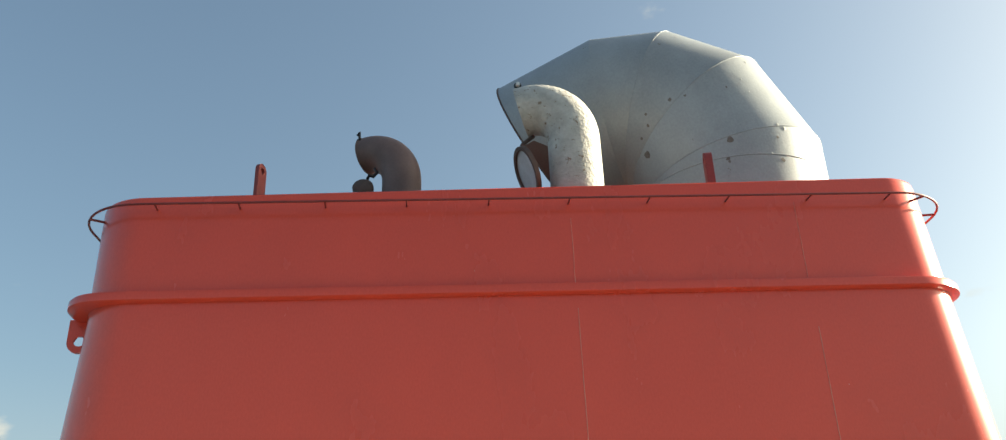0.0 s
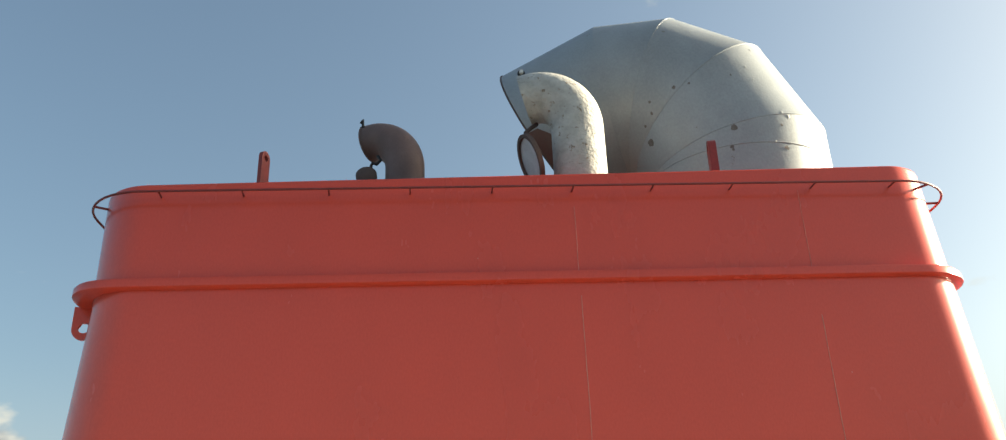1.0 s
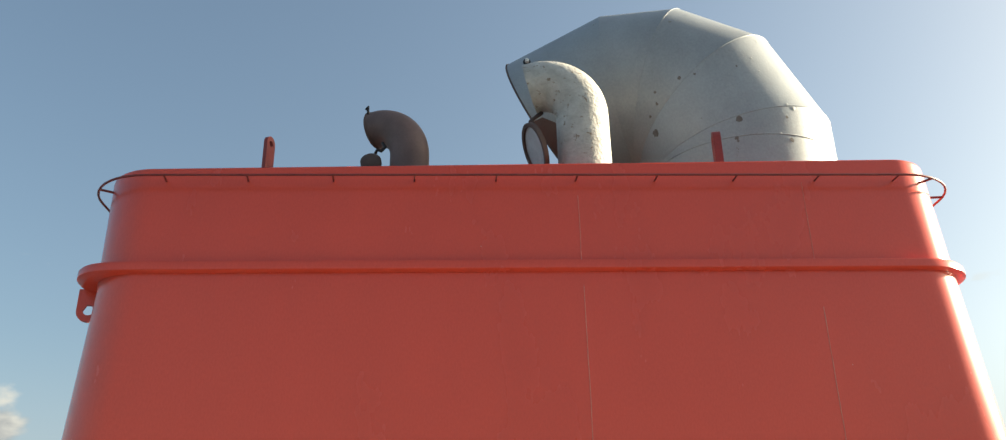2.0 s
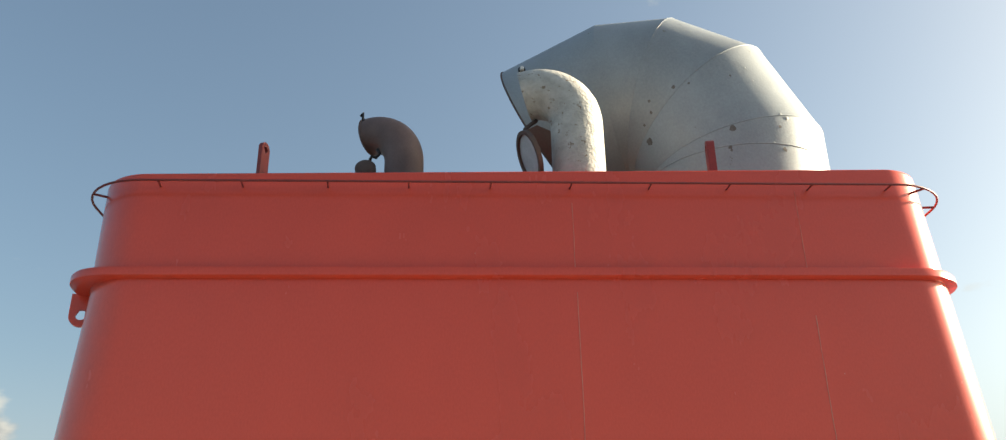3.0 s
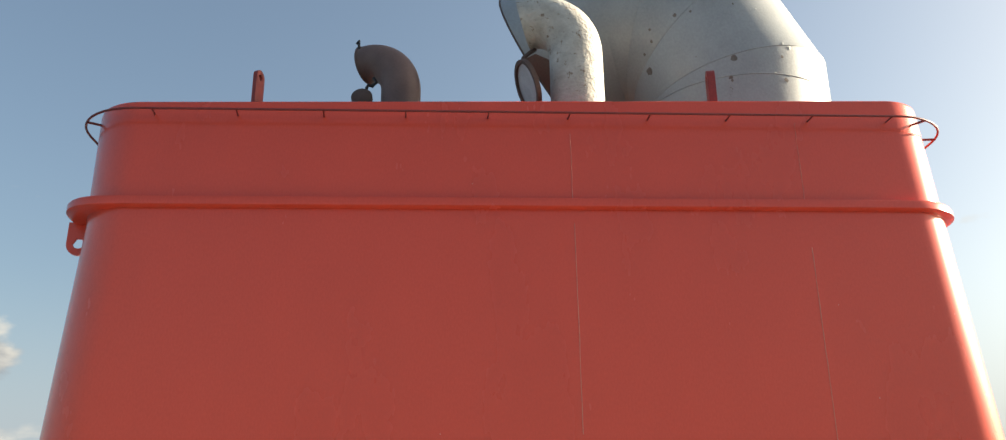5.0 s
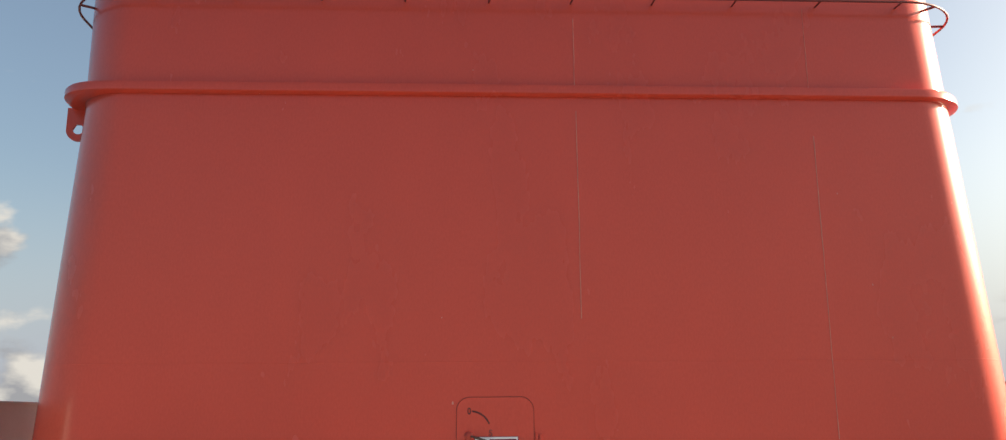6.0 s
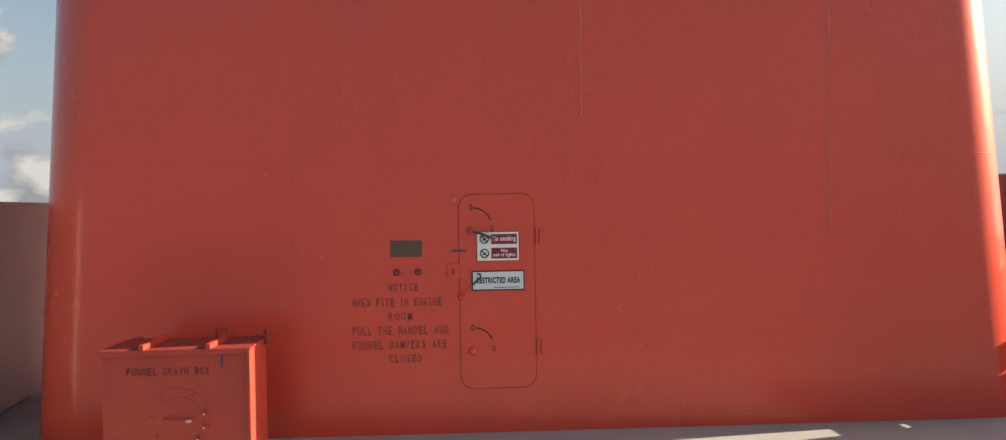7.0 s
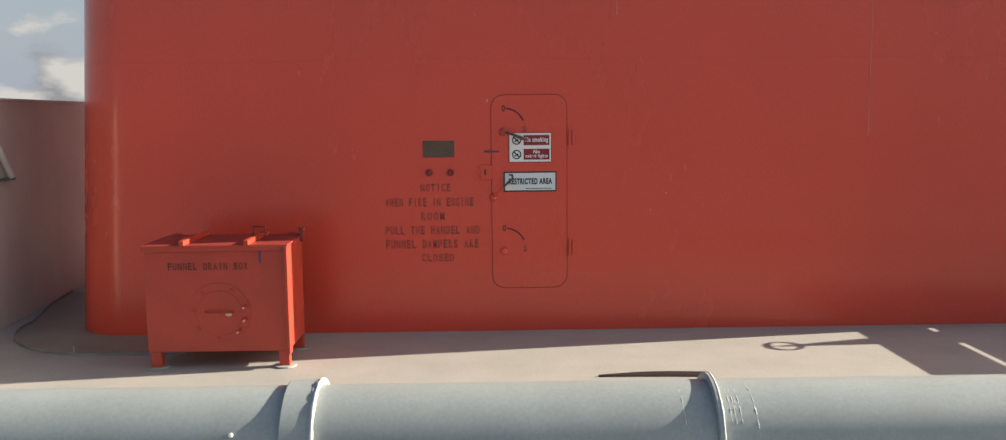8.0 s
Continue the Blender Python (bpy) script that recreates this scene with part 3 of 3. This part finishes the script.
def blotch(at, face, r, paint, name, lift=0.004):
    """A small uneven patch lying on a wall that faces the way of face."""
    turn = Vector(face).normalized().to_track_quat("Z", "Y").to_matrix().to_4x4()
    n = 11
    bm = bmesh.new()
    mid = bm.verts.new((0, 0, lift))
    rim = [bm.verts.new((r * rnd.uniform(0.65, 1.15) * math.cos(k * 2 * math.pi / n), r * rnd.uniform(0.8, 1.3) * math.sin(k * 2 * math.pi / n), 0)) for k in range(n)]
    for k in range(n):
        bm.faces.new((mid, rim[k], rim[(k + 1) % n]))
    bm.transform(Matrix.Translation(Vector(at) + Vector(face).normalized() * 0.003) @ turn)
    part(name, bm, paint, big)


# rust spots where the aluminium paint has gone, and curled flakes along the seams on the sunny side, their highlights
# painted in as a paler colour
for at, face, r in (((1.984, 7.975, 6.647), (-0.54, -0.78, -0.31), 0.016), ((2.003, 8.015, 6.531), (-0.58, -0.71, -0.4), 0.018), ((1.948, 8.124, 6.439), (-0.61, -0.64, -0.47), 0.014),
                    ((1.998, 8.173, 6.266), (-0.84, -0.47, -0.27), 0.042), ((2.215, 7.817, 6.723), (-0.45, -0.88, -0.14), 0.020), ((2.361, 7.747, 6.727), (-0.41, -0.91, -0.02), 0.014),
                    ((2.779, 7.662, 6.77), (-0.01, -0.99, 0.15), 0.012), ((2.712, 7.613, 6.113), (-0.31, -0.95, 0), 0.034), ((2.666, 7.628, 5.911), (-0.31, -0.95, 0), 0.022),
                    ((2.675, 7.625, 5.875), (-0.31, -0.95, 0), 0.014), ((3.188, 7.594, 6.128), (0.24, -0.97, 0), 0.016), ((3.202, 7.597, 5.87), (0.24, -0.97, 0), 0.024)):
    blotch(at, face, r, RUSTSPOT, "rust_spot", 0.0)
for at, face, r in (((3.097, 7.84, 7.198), (0.39, -0.87, 0.3), 0.020), ((2.961, 7.703, 6.894), (0.2, -0.95, 0.23), 0.018), ((3.009, 7.669, 6.716), (0.2, -0.95, 0.23), 0.013),
                    ((3.214, 7.605, 6.283), (0.2, -0.95, 0.23), 0.022), ((3.282, 7.618, 6.245), (0.35, -0.94, 0), 0.026), ((2.439, 8.034, 7.679), (0.16, -0.78, 0.61), 0.018),
                    ((2.5, 7.917, 7.492), (0.01, -0.88, 0.47), 0.014), ((2.738, 7.905, 7.437), (0.09, -0.83, 0.54), 0.012), ((3.092, 7.579, 5.938), (0.13, -0.99, 0), 0.018), ((3.25, 7.61, 5.93), (0.24, -0.97, 0), 0.022)):
    blotch(at, face, r * 0.8, FLAKE_GLINT, "paint_flake_glint", 0.003)


def bent_pipe(name, x, y, r, rho, z0, deg, base, wall_mat, label, inside, back=0):
    """An upright pipe that bends over towards -x."""
    ob = thing(name, (x, y, base), label, "exhaust pipe")
    pts = [(x, y, base), (x, y, z0 - 0.3), (x, y, z0)]
    for k in range(1, 17):
        a = radians(deg * k / 16)
        reach = rho * (1 - math.cos(a))
        pts.append((x - reach * math.cos(radians(back)), y + reach * math.sin(radians(back)), z0 + rho * math.sin(a)))
    own = tube_bm(pts, r, n=32, caps=False)
    part("pipe", own, wall_mat, ob, smooth=40)
    a = radians(deg)
    d = Vector((-math.sin(a) * math.cos(radians(back)), math.sin(a) * math.sin(radians(back)), math.cos(a)))
    e = Vector(pts[-1])
    inner = tube_bm([Vector(p) for p in pts[3:]] + [e + d * 0.001], r - 0.012, n=32, caps=False)
    part("inside", inner, inside, ob, "sooty inside", smooth=40)
    turn = d.to_track_quat("Z", "Y").to_matrix().to_4x4()
    part("rim", lathe_bm([(r - 0.014, -0.02), (r + 0.003, -0.02), (r + 0.003, 0.006), (r - 0.014, 0.006), (r - 0.014, -0.02)], Matrix.Translation(e) @ turn, 32), wall_mat, ob, smooth=40)
    return ob, e, d


white_pipe, e, d = bent_pipe("small_exhaust_pipe", 1.082, 7.20, 0.2445, 0.395, 5.895, 102, 5.02, PEEL, "white exhaust pipe with flaking paint and a hinged flap", SOOT, back=17)
n_flap = Vector((-0.92, -0.14, -0.36)).normalized()
turn = n_flap.to_track_quat("Z", "Y").to_matrix().to_4x4()
fc = Vector((0.63, 7.17, 5.54))
flap = part("rain_flap", lathe_bm([(0.0, -0.012), (0.22, -0.012), (0.22, 0.0), (0.0, 0.0)], Matrix.Translation(fc) @ turn, 32), DISC, white_pipe, "pale round rain flap hanging open", smooth=30)
part("flap_rim", lathe_bm([(0.205, -0.02), (0.25, -0.02), (0.25, 0.02), (0.215, 0.02), (0.205, -0.02)], Matrix.Translation(fc) @ turn, 32), RUST_AND_SHADE, flap, "dark rusty rim", smooth=30)
part("flap_hinge", tube_bm([(0.72, 7.36, 6.03), (0.66, 7.29, 5.95), (0.60, 7.22, 5.86), (0.585, 7.19, 5.76)], 0.02, n=8), RUST_AND_SHADE, white_pipe, smooth=180)

dark_pipe, e, d = bent_pipe("generator_exhaust_pipe", -0.565, 7.9, 0.195, 0.383, 5.856, 96, 5.02, BROWN, "rust-brown exhaust pipe bent over, with a small flap", SOOT, back=25.6)
part("end_cap", lathe_bm([(0.0, 0.045), (0.08, 0.040), (0.15, 0.026), (0.19, 0.008), (0.203, -0.004), (0.203, -0.016), (0.0, -0.016)], Matrix.Translation(e + d * 0.008) @ d.to_track_quat("Z", "Y").to_matrix().to_4x4(), 32), BROWN, dark_pipe, smooth=40)
part("cap_latch", tube_bm([(-0.955, 7.95, 6.30), (-1.00, 7.93, 6.36), (-1.005, 7.93, 6.435), (-1.025, 7.93, 6.40)], [0.018, 0.014, 0.017, 0.012], n=8), IRON, dark_pipe, smooth=180)
part("counterweight_arm", tube_bm([(-0.835, 7.86, 5.98), (-0.805, 7.86, 5.93), (-0.845, 7.86, 5.885), (-0.885, 7.86, 5.90), (-0.90, 7.86, 5.86)], 0.017, n=8), IRON, dark_pipe, smooth=180)
part("counterweight", lathe_bm([(0.0, 0.06), (0.07, 0.052), (0.105, 0.02), (0.105, -0.02), (0.07, -0.052), (0.0, -0.06)], Matrix.Translation((-0.94, 7.86, 5.755)) @ Matrix.Rotation(radians(80), 4, "X"), 20), RUST_AND_SHADE, dark_pipe, smooth=40)

# ---- drain box ----
BX0, BX1, BY0, BY1, BZ0, BZ1 = -2.335, -1.39, 5.86, 6.38, 0.115, 0.825
drain = thing("funnel_drain_box", (-1.88, 6.2, 0), "red-painted steel drain box on short legs beside the funnel", "drain box")
part("body", box_bm(BX0, BX1, BY0, BY1, BZ0, BZ1, 0.004), RED_BOX, drain)
for x in (BX0 + 0.05, BX1 - 0.035):
    for y in (BY0 + 0.03, BY1 - 0.035):
        leg = part("leg", box_bm(x - 0.035, x + 0.035, y - 0.03, y + 0.03, 0.012, BZ0, 0.003), RED_BOX, drain)
        part("foot", lathe_bm([(0.0, 0.0), (0.075, 0.0), (0.075, 0.010), (0.0, 0.012)], Matrix.Translation((x, y, 0.002)), 16), DECK, leg, "grey foot pad")
part("corner_post", box_bm(BX1 - 0.004, BX1 + 0.014, BY0 - 0.034, BY0 + 0.045, BZ0 - 0.02, BZ1 + 0.001, 0.002), RED_BOX, drain)
bm = box_bm(BX0 - 0.012, BX1 + 0.014, BY0 - 0.014, BY1 + 0.01, BZ1 + 0.002, BZ1 + 0.016, 0.003)
# lid in a darker red than the box body
lid = part("lid", bm, RED_DARK, drain, "dull dark red lid")
part("lid_lip", box_bm(BX0 - 0.012, BX1 + 0.014, BY0 - 0.02, BY0 - 0.0145, BZ1 - 0.022, BZ1 + 0.015, 0.001), RED_BOX, lid)
for x in (-2.065, -1.64):
    part("lid_batten", box_bm(x - 0.016, x + 0.016, BY0 - 0.045, BY1, BZ1 + 0.0165, BZ1 + 0.050, 0.003), RED_BOX, lid)
for x in (-2.28, -1.45):
    part("lid_hinge", tube_bm([(x - 0.03, BY1 + 0.01, BZ1 + 0.02), (x + 0.03, BY1 + 0.01, BZ1 + 0.02)], 0.010, n=10), RED_BOX, lid, smooth=60)
part("lid_handle", tube_bm([(-1.70, 6.25, BZ1 + 0.015), (-1.70, 6.25, BZ1 + 0.09), (-1.62, 6.25, BZ1 + 0.09), (-1.62, 6.25, BZ1 + 0.015)], 0.008, n=8), RED_DARK, lid, smooth=60)
part("clamp", box_bm(BX1 + 0.006, BX1 + 0.03, BY1 - 0.09, BY1 - 0.03, BZ1 - 0.03, BZ1 + 0.045, 0.004), RED_DARK, drain)
part("clamp_nut", lathe_bm([(0.0, 0.0), (0.022, 0.0), (0.022, 0.03), (0.0, 0.03)], Matrix.Translation((BX1 + 0.018, BY1 - 0.06, BZ1 + 0.042)), 6), RED_DARK, drain)
part("latch", box_bm(BX1 - 0.03, BX1 + 0.01, BY0 - 0.024, BY0 - 0.012, BZ1 - 0.028, BZ1 - 0.004, 0.002), RED_DARK, drain)
hcx, hcz = -1.846, 0.379
hatch = part("inspection_cover", lathe_bm([(0.0, 0.006), (0.150, 0.006), (0.153, 0.004), (0.154, 0.0)], Matrix.Translation((hcx, BY0 - 0.0005, hcz)) @ Matrix.Rotation(radians(90), 4, "X"), 40), RED_BOX, drain, "round bolted inspection cover", smooth=30)
part("cover_ring", lathe_bm([(0.196, 0.002), (0.205, 0.002), (0.206, 0.0), (0.195, 0.0), (0.196, 0.002)], Matrix.Translation((hcx, BY0 - 0.001, hcz)) @ Matrix.Rotation(radians(90), 4, "X"), 40), RED_BOX, hatch, smooth=30)
for a, high in ((14, 1), (-15, 1), (-44, 1), (60, 0), (130, 0), (175, 0), (215, 0), (265, 0)):
    x, z = hcx + 0.178 * math.cos(radians(a)), hcz + 0.178 * math.sin(radians(a))
    h = 0.042 if high else 0.005
    bolt = part("bolt", lathe_bm([(0.0, h), (0.012, h), (0.014, 0.0)], Matrix.Translation((x, BY0 - 0.005, z)) @ Matrix.Rotation(radians(90), 4, "X"), 6), RED_BOX, hatch)
    if high:
        # paler tips on the three right-hand bolts only
        part("bolt_end", lathe_bm([(0.0, 0.012), (0.007, 0.011), (0.009, 0.0)], Matrix.Translation((x, BY0 - 0.0465, z)) @ Matrix.Rotation(radians(90), 4, "X"), 8), PALE_END, hatch, "pale bolt end")
part("cover_handle", tube_bm([(hcx - 0.09, BY0 - 0.005, hcz + 0.01), (hcx - 0.085, BY0 - 0.036, hcz + 0.01), (hcx + 0.085, BY0 - 0.045, hcz), (hcx + 0.09, BY0 - 0.005, hcz)], 0.008, n=8), RED_BOX, hatch, smooth=60)
# sunlit end of the handle, painted as a paler piece
part("handle_end", tube_bm([(hcx + 0.055, BY0 - 0.047, hcz), (hcx + 0.075, BY0 - 0.05, hcz - 0.002), (hcx + 0.093, BY0 - 0.046, hcz + 0.001)], [0.007, 0.012, 0.008], n=8), PALE_END, hatch, "pale handle end, sunlight put into its colour", smooth=60)
part("paint_mark", box_bm(-1.57, -1.555, BY0 - 0.0022, BY0 + 0.001, 0.715, 0.80), BLUE, drain, "blue chalk streak")
stencil("stencil_word", "FUNNEL DRAIN BOX", -2.175, -1.645, 0.672, 0.722, BY0 - 0.0003, STENCIL_DARK, drain, "black stencilled lettering")

# ---- deck pipe in front ----
PY, PZ, PR = 3.53, 0.36, 0.222
pipe = thing("deck_pipe", (0, PY, 0), "grey-blue painted flanged steel pipe running along the deck", "pipe")
XM = Matrix.Rotation(radians(90), 4, "Y")


def run(x0, x1):
    part("pipe_length", tube_bm([(x0, PY, PZ), ((x0 + x1) / 2, PY, PZ), (x1, PY, PZ)], PR, n=64), PIPE, pipe, smooth=40)


run(-5.0, -0.745)
run(-0.745, 0.86)
run(0.86, 6.5)
part("flange", lathe_bm([(PR - 0.01, -0.010), (0.246, -0.010), (0.250, -0.006), (0.250, 0.006), (0.246, 0.010), (PR - 0.01, 0.010)], Matrix.Translation((0.862, PY, PZ)) @ XM, 64), PIPE, pipe, smooth=30)
part("sleeve", lathe_bm([(PR - 0.01, -0.120), (0.240, -0.120), (0.2435, -0.115), (0.2435, -0.010), (PR - 0.01, -0.010)], Matrix.Translation((-0.745, PY, PZ)) @ XM, 64), PIPE, pipe, smooth=30)
part("flange", lathe_bm([(PR - 0.01, -0.010), (0.243, -0.012), (0.246, -0.008), (0.246, 0.008), (0.243, 0.012), (PR - 0.01, 0.010)], Matrix.Translation((-0.745, PY, PZ)) @ XM, 64), PIPE, pipe, smooth=30)
for x, r, lo, hi in ((0.862, 0.2485, 0.0025, 0.0052), (-0.745, 0.2445, 0.005, 0.0095)):
    part("worn_edge", tube_bm([(x + 0.009 + rnd.uniform(-0.001, 0.001), PY + r * math.cos(k * math.pi / 40), PZ + r * math.sin(k * math.pi / 40)) for k in range(80)], [rnd.uniform(lo, hi) for k in range(80)], n=6, closed=True), LAMP_W, pipe, "pale rim where the paint has worn off", smooth=180)
for x, lean, first in ((1.0, 0.02, 0), (0.72, 0.012, 1), (0.905, 0.01, 1), (0.92, 0.012, 1), (0.932, 0.004, 2), (0.942, 0.014, 1)):
    pts = [(x + lean * (k / 6), PY + (PR + 0.0006) * math.cos(radians(95 + 14 * k)), PZ + (PR + 0.0006) * math.sin(radians(95 + 14 * k))) for k in range(first, 6 - first)]
    part("paint_run", tube_bm(pts, [0.0006, 0.0011, 0.0009, 0.0012, 0.001, 0.0006][:len(pts)], n=6), LAMP_W, pipe, smooth=180)
part("drain_plug", lathe_bm([(0.0, 0.016), (0.008, 0.015), (0.010, 0.0)], Matrix.Translation((-1.05, PY - PR * 0.90, PZ + PR * 0.43)) @ Matrix.Rotation(radians(64), 4, "X"), 8), LAMP_W, pipe)
for x in (-2.6, 2.9):
    part("saddle", box_bm(x - 0.05, x + 0.05, PY - 0.16, PY + 0.16, 0.0, PZ - PR + 0.03, 0.005), PIPE, pipe)

# ---- thin dark strip behind the pipe ----
dark_piece = thing("dark_strip", (1.0, 5.55, 0), "thin dark flat strip lying on the deck", "rubber strip")
bm = bmesh.new()
cols = []
for k in range(13):
    u = k / 12
    w = 0.010 + 0.045 * math.sin(min(u * 1.5, 1.0) * math.pi / 2)
    x, y = 0.66 + 0.72 * u, 5.53 + 0.03 * math.sin(u * 3.0)
    cols.append([bm.verts.new(p) for p in ((x, y - w, 0.0), (x, y + w, 0.0), (x, y + w * 0.7, 0.012), (x, y - w * 0.7, 0.012))])
for A, B in zip(cols, cols[1:]):
    for k in range(4):
        bm.faces.new((A[k], A[(k + 1) % 4], B[(k + 1) % 4], B[k]))
bm.faces.new(cols[0])
bm.faces.new(cols[-1][::-1])
part("strip", bm, IRON, dark_piece)

# ---- save-all round the funnel's foot ----
save = thing("save_all_coaming", (-3.3, 7.0, 0), "low curved steel coaming round an oily stained patch of deck", "coaming")
SP = []
for k in range(15):
    a = radians(178 + 92 * k / 14)
    SP.append((-2.80 + 1.03 * math.cos(a), 7.25 + 1.035 * math.sin(a)))
SP = [(-4.10, 8.6), (-4.02, 8.0)] + SP + [(-2.45, 6.215), (-2.2, 6.30), (-2.0, 6.55), (-1.95, 6.795)]
bm = bmesh.new()
cols = []
for i, (x, y) in enumerate(SP):
    a, b = SP[max(i - 1, 0)], SP[min(i + 1, len(SP) - 1)]
    t = Vector((b[0] - a[0], b[1] - a[1], 0)).normalized()
    nn = Vector((-t.y, t.x, 0)) * 0.004
    p = Vector((x, y, 0))
    cols.append([bm.verts.new(q) for q in (p - nn, p + nn, p + nn + Vector((0, 0, 0.022)), p - nn + Vector((0, 0, 0.022)))])
for A, B in zip(cols, cols[1:]):
    for k in range(4):
        bm.faces.new((A[k], A[(k + 1) % 4], B[(k + 1) % 4], B[k]))
part("coaming_bar", bm, COAMING, save)
ring = SP[::-1] + [(-3.0, 8.6)]
bm = bmesh.new()
lo, hi = [bm.verts.new((x, y, 0.001)) for x, y in ring], [bm.verts.new((x, y, 0.004)) for x, y in ring]
bm.faces.new(hi)
for k in range(len(ring)):
    bm.faces.new((lo[k], lo[(k + 1) % len(ring)], hi[(k + 1) % len(ring)], hi[k]))
part("stain", bm, OILY, save, "dark oily stain")
part("drain_stub", tube_bm([(-3.02, 6.26, 0.0), (-3.02, 6.26, 0.06)], 0.008, n=8), PIPE, save)

# ---- deck, bulwarks, sea ----
floor = tagged(part("floor", box_bm(-5.7, 6.6, -3.0, 20.0, -0.3, 0.0), DECK), "worn grey painted steel deck", "deck", kind="structure")
tagged(part("wall_hull", box_bm(-5.6, 6.5, -2.9, 19.9, -16.2, -0.304, 0.3), WALL), "plain grey ship's side below the deck", "hull", kind="structure")
bm = bmesh.new()
V = [bm.verts.new(p) for p in ((-3000, -3000, -16), (3000, -3000, -16), (3000, 3000, -16), (-3000, 3000, -16))]
bm.faces.new(V)
tagged(part("water", bm, SEA), "open sea", "water", kind="structure")
bm = box_bm(-0.05, 0.05, -1.6, 11.0, 0.0, 1.83)
bm = box_bm(-0.07, 0.07, -1.6, 11.0, 1.83, 1.855, 0.006, bm)
bm.transform(Matrix.Translation((-4.02, 7.0, 0)) @ Matrix.Rotation(radians(5.0), 4, "Z"))
tagged(part("wall_west", bm, WALL), "plain grey painted steel bulwark", "bulwark", kind="structure")
east = tagged(part("wall_east", box_bm(6.37, 6.43, 5.6, 20.0, 0.0, 1.146), RED), "red painted steel bulwark", "bulwark", kind="structure")
part("top_rail", box_bm(6.36, 6.44, 5.6, 20.0, 1.190, 1.388, 0.004), RED, east)
for k in range(12):
    y = 5.637 + 1.2 * k
    half = 0.17 if k == 1 else 0.04
    part("stanchion", box_bm(6.375, 6.425, y - half, y + half, 1.144, 1.193), RED, east)

# ---- small things beyond the funnel ----
VX, VY = 6.18, 9.80
vent = thing("ventilator", (VX, VY, 0), "dark grey mushroom ventilator post by the bulwark", "ventilator")
part("trunk", lathe_bm([(0.0, 0.0), (0.145, 0.0), (0.128, 0.03), (0.128, 1.41), (0.0, 1.41)], Matrix.Translation((VX, VY, 0)), 24), GREY_DARK, vent, smooth=40)
part("cowl", lathe_bm([(0.128, 1.37), (0.17, 1.39), (0.17, 1.94), (0.128, 2.01), (0.0, 2.025)], Matrix.Translation((VX, VY, 0)), 24), GREY_DARK, vent, smooth=40)
# unseen stand-in, shaped and placed to cast the ring-and-stem shadow on the deck
HX, HY, HZ = 6.20, 6.81, 1.60
valve = thing("shadow_post", (HX, HY, 0), "upright post with a round ring, out of view, added to cast its shadow", "valve")
part("post_stem", tube_bm([(HX, HY, z) for z in (0, 0.9, 1.33, 1.555, HZ)], [0.085, 0.085, 0.085, 0.024, 0.018], n=14), IRON, valve, smooth=60)
part("post_ring", tube_bm([(HX + 0.122 * math.cos(k * math.pi / 12), HY + 0.108 * math.sin(k * math.pi / 12), HZ - 0.005) for k in range(24)], 0.012, n=8, closed=True), IRON, valve, smooth=180)
part("spoke", tube_bm([(HX - 0.12, HY, HZ - 0.005), (HX + 0.12, HY, HZ - 0.005)], 0.010, n=8), IRON, valve, smooth=60)
lamp = thing("bulkhead_lamp", (-3.99, 7.3, 1.25), "small white tubular lamp on a green bracket on the bulwark", "lamp")
part("tube", tube_bm([(-3.95, 7.176, 1.47), (-3.95, 7.352, 1.215)], 0.026, n=12), LAMP_W, lamp, smooth=60)
part("bracket", box_bm(-4.02, -3.95, 7.10, 7.42, 1.185, 1.207, 0.004), GREEN, lamp)
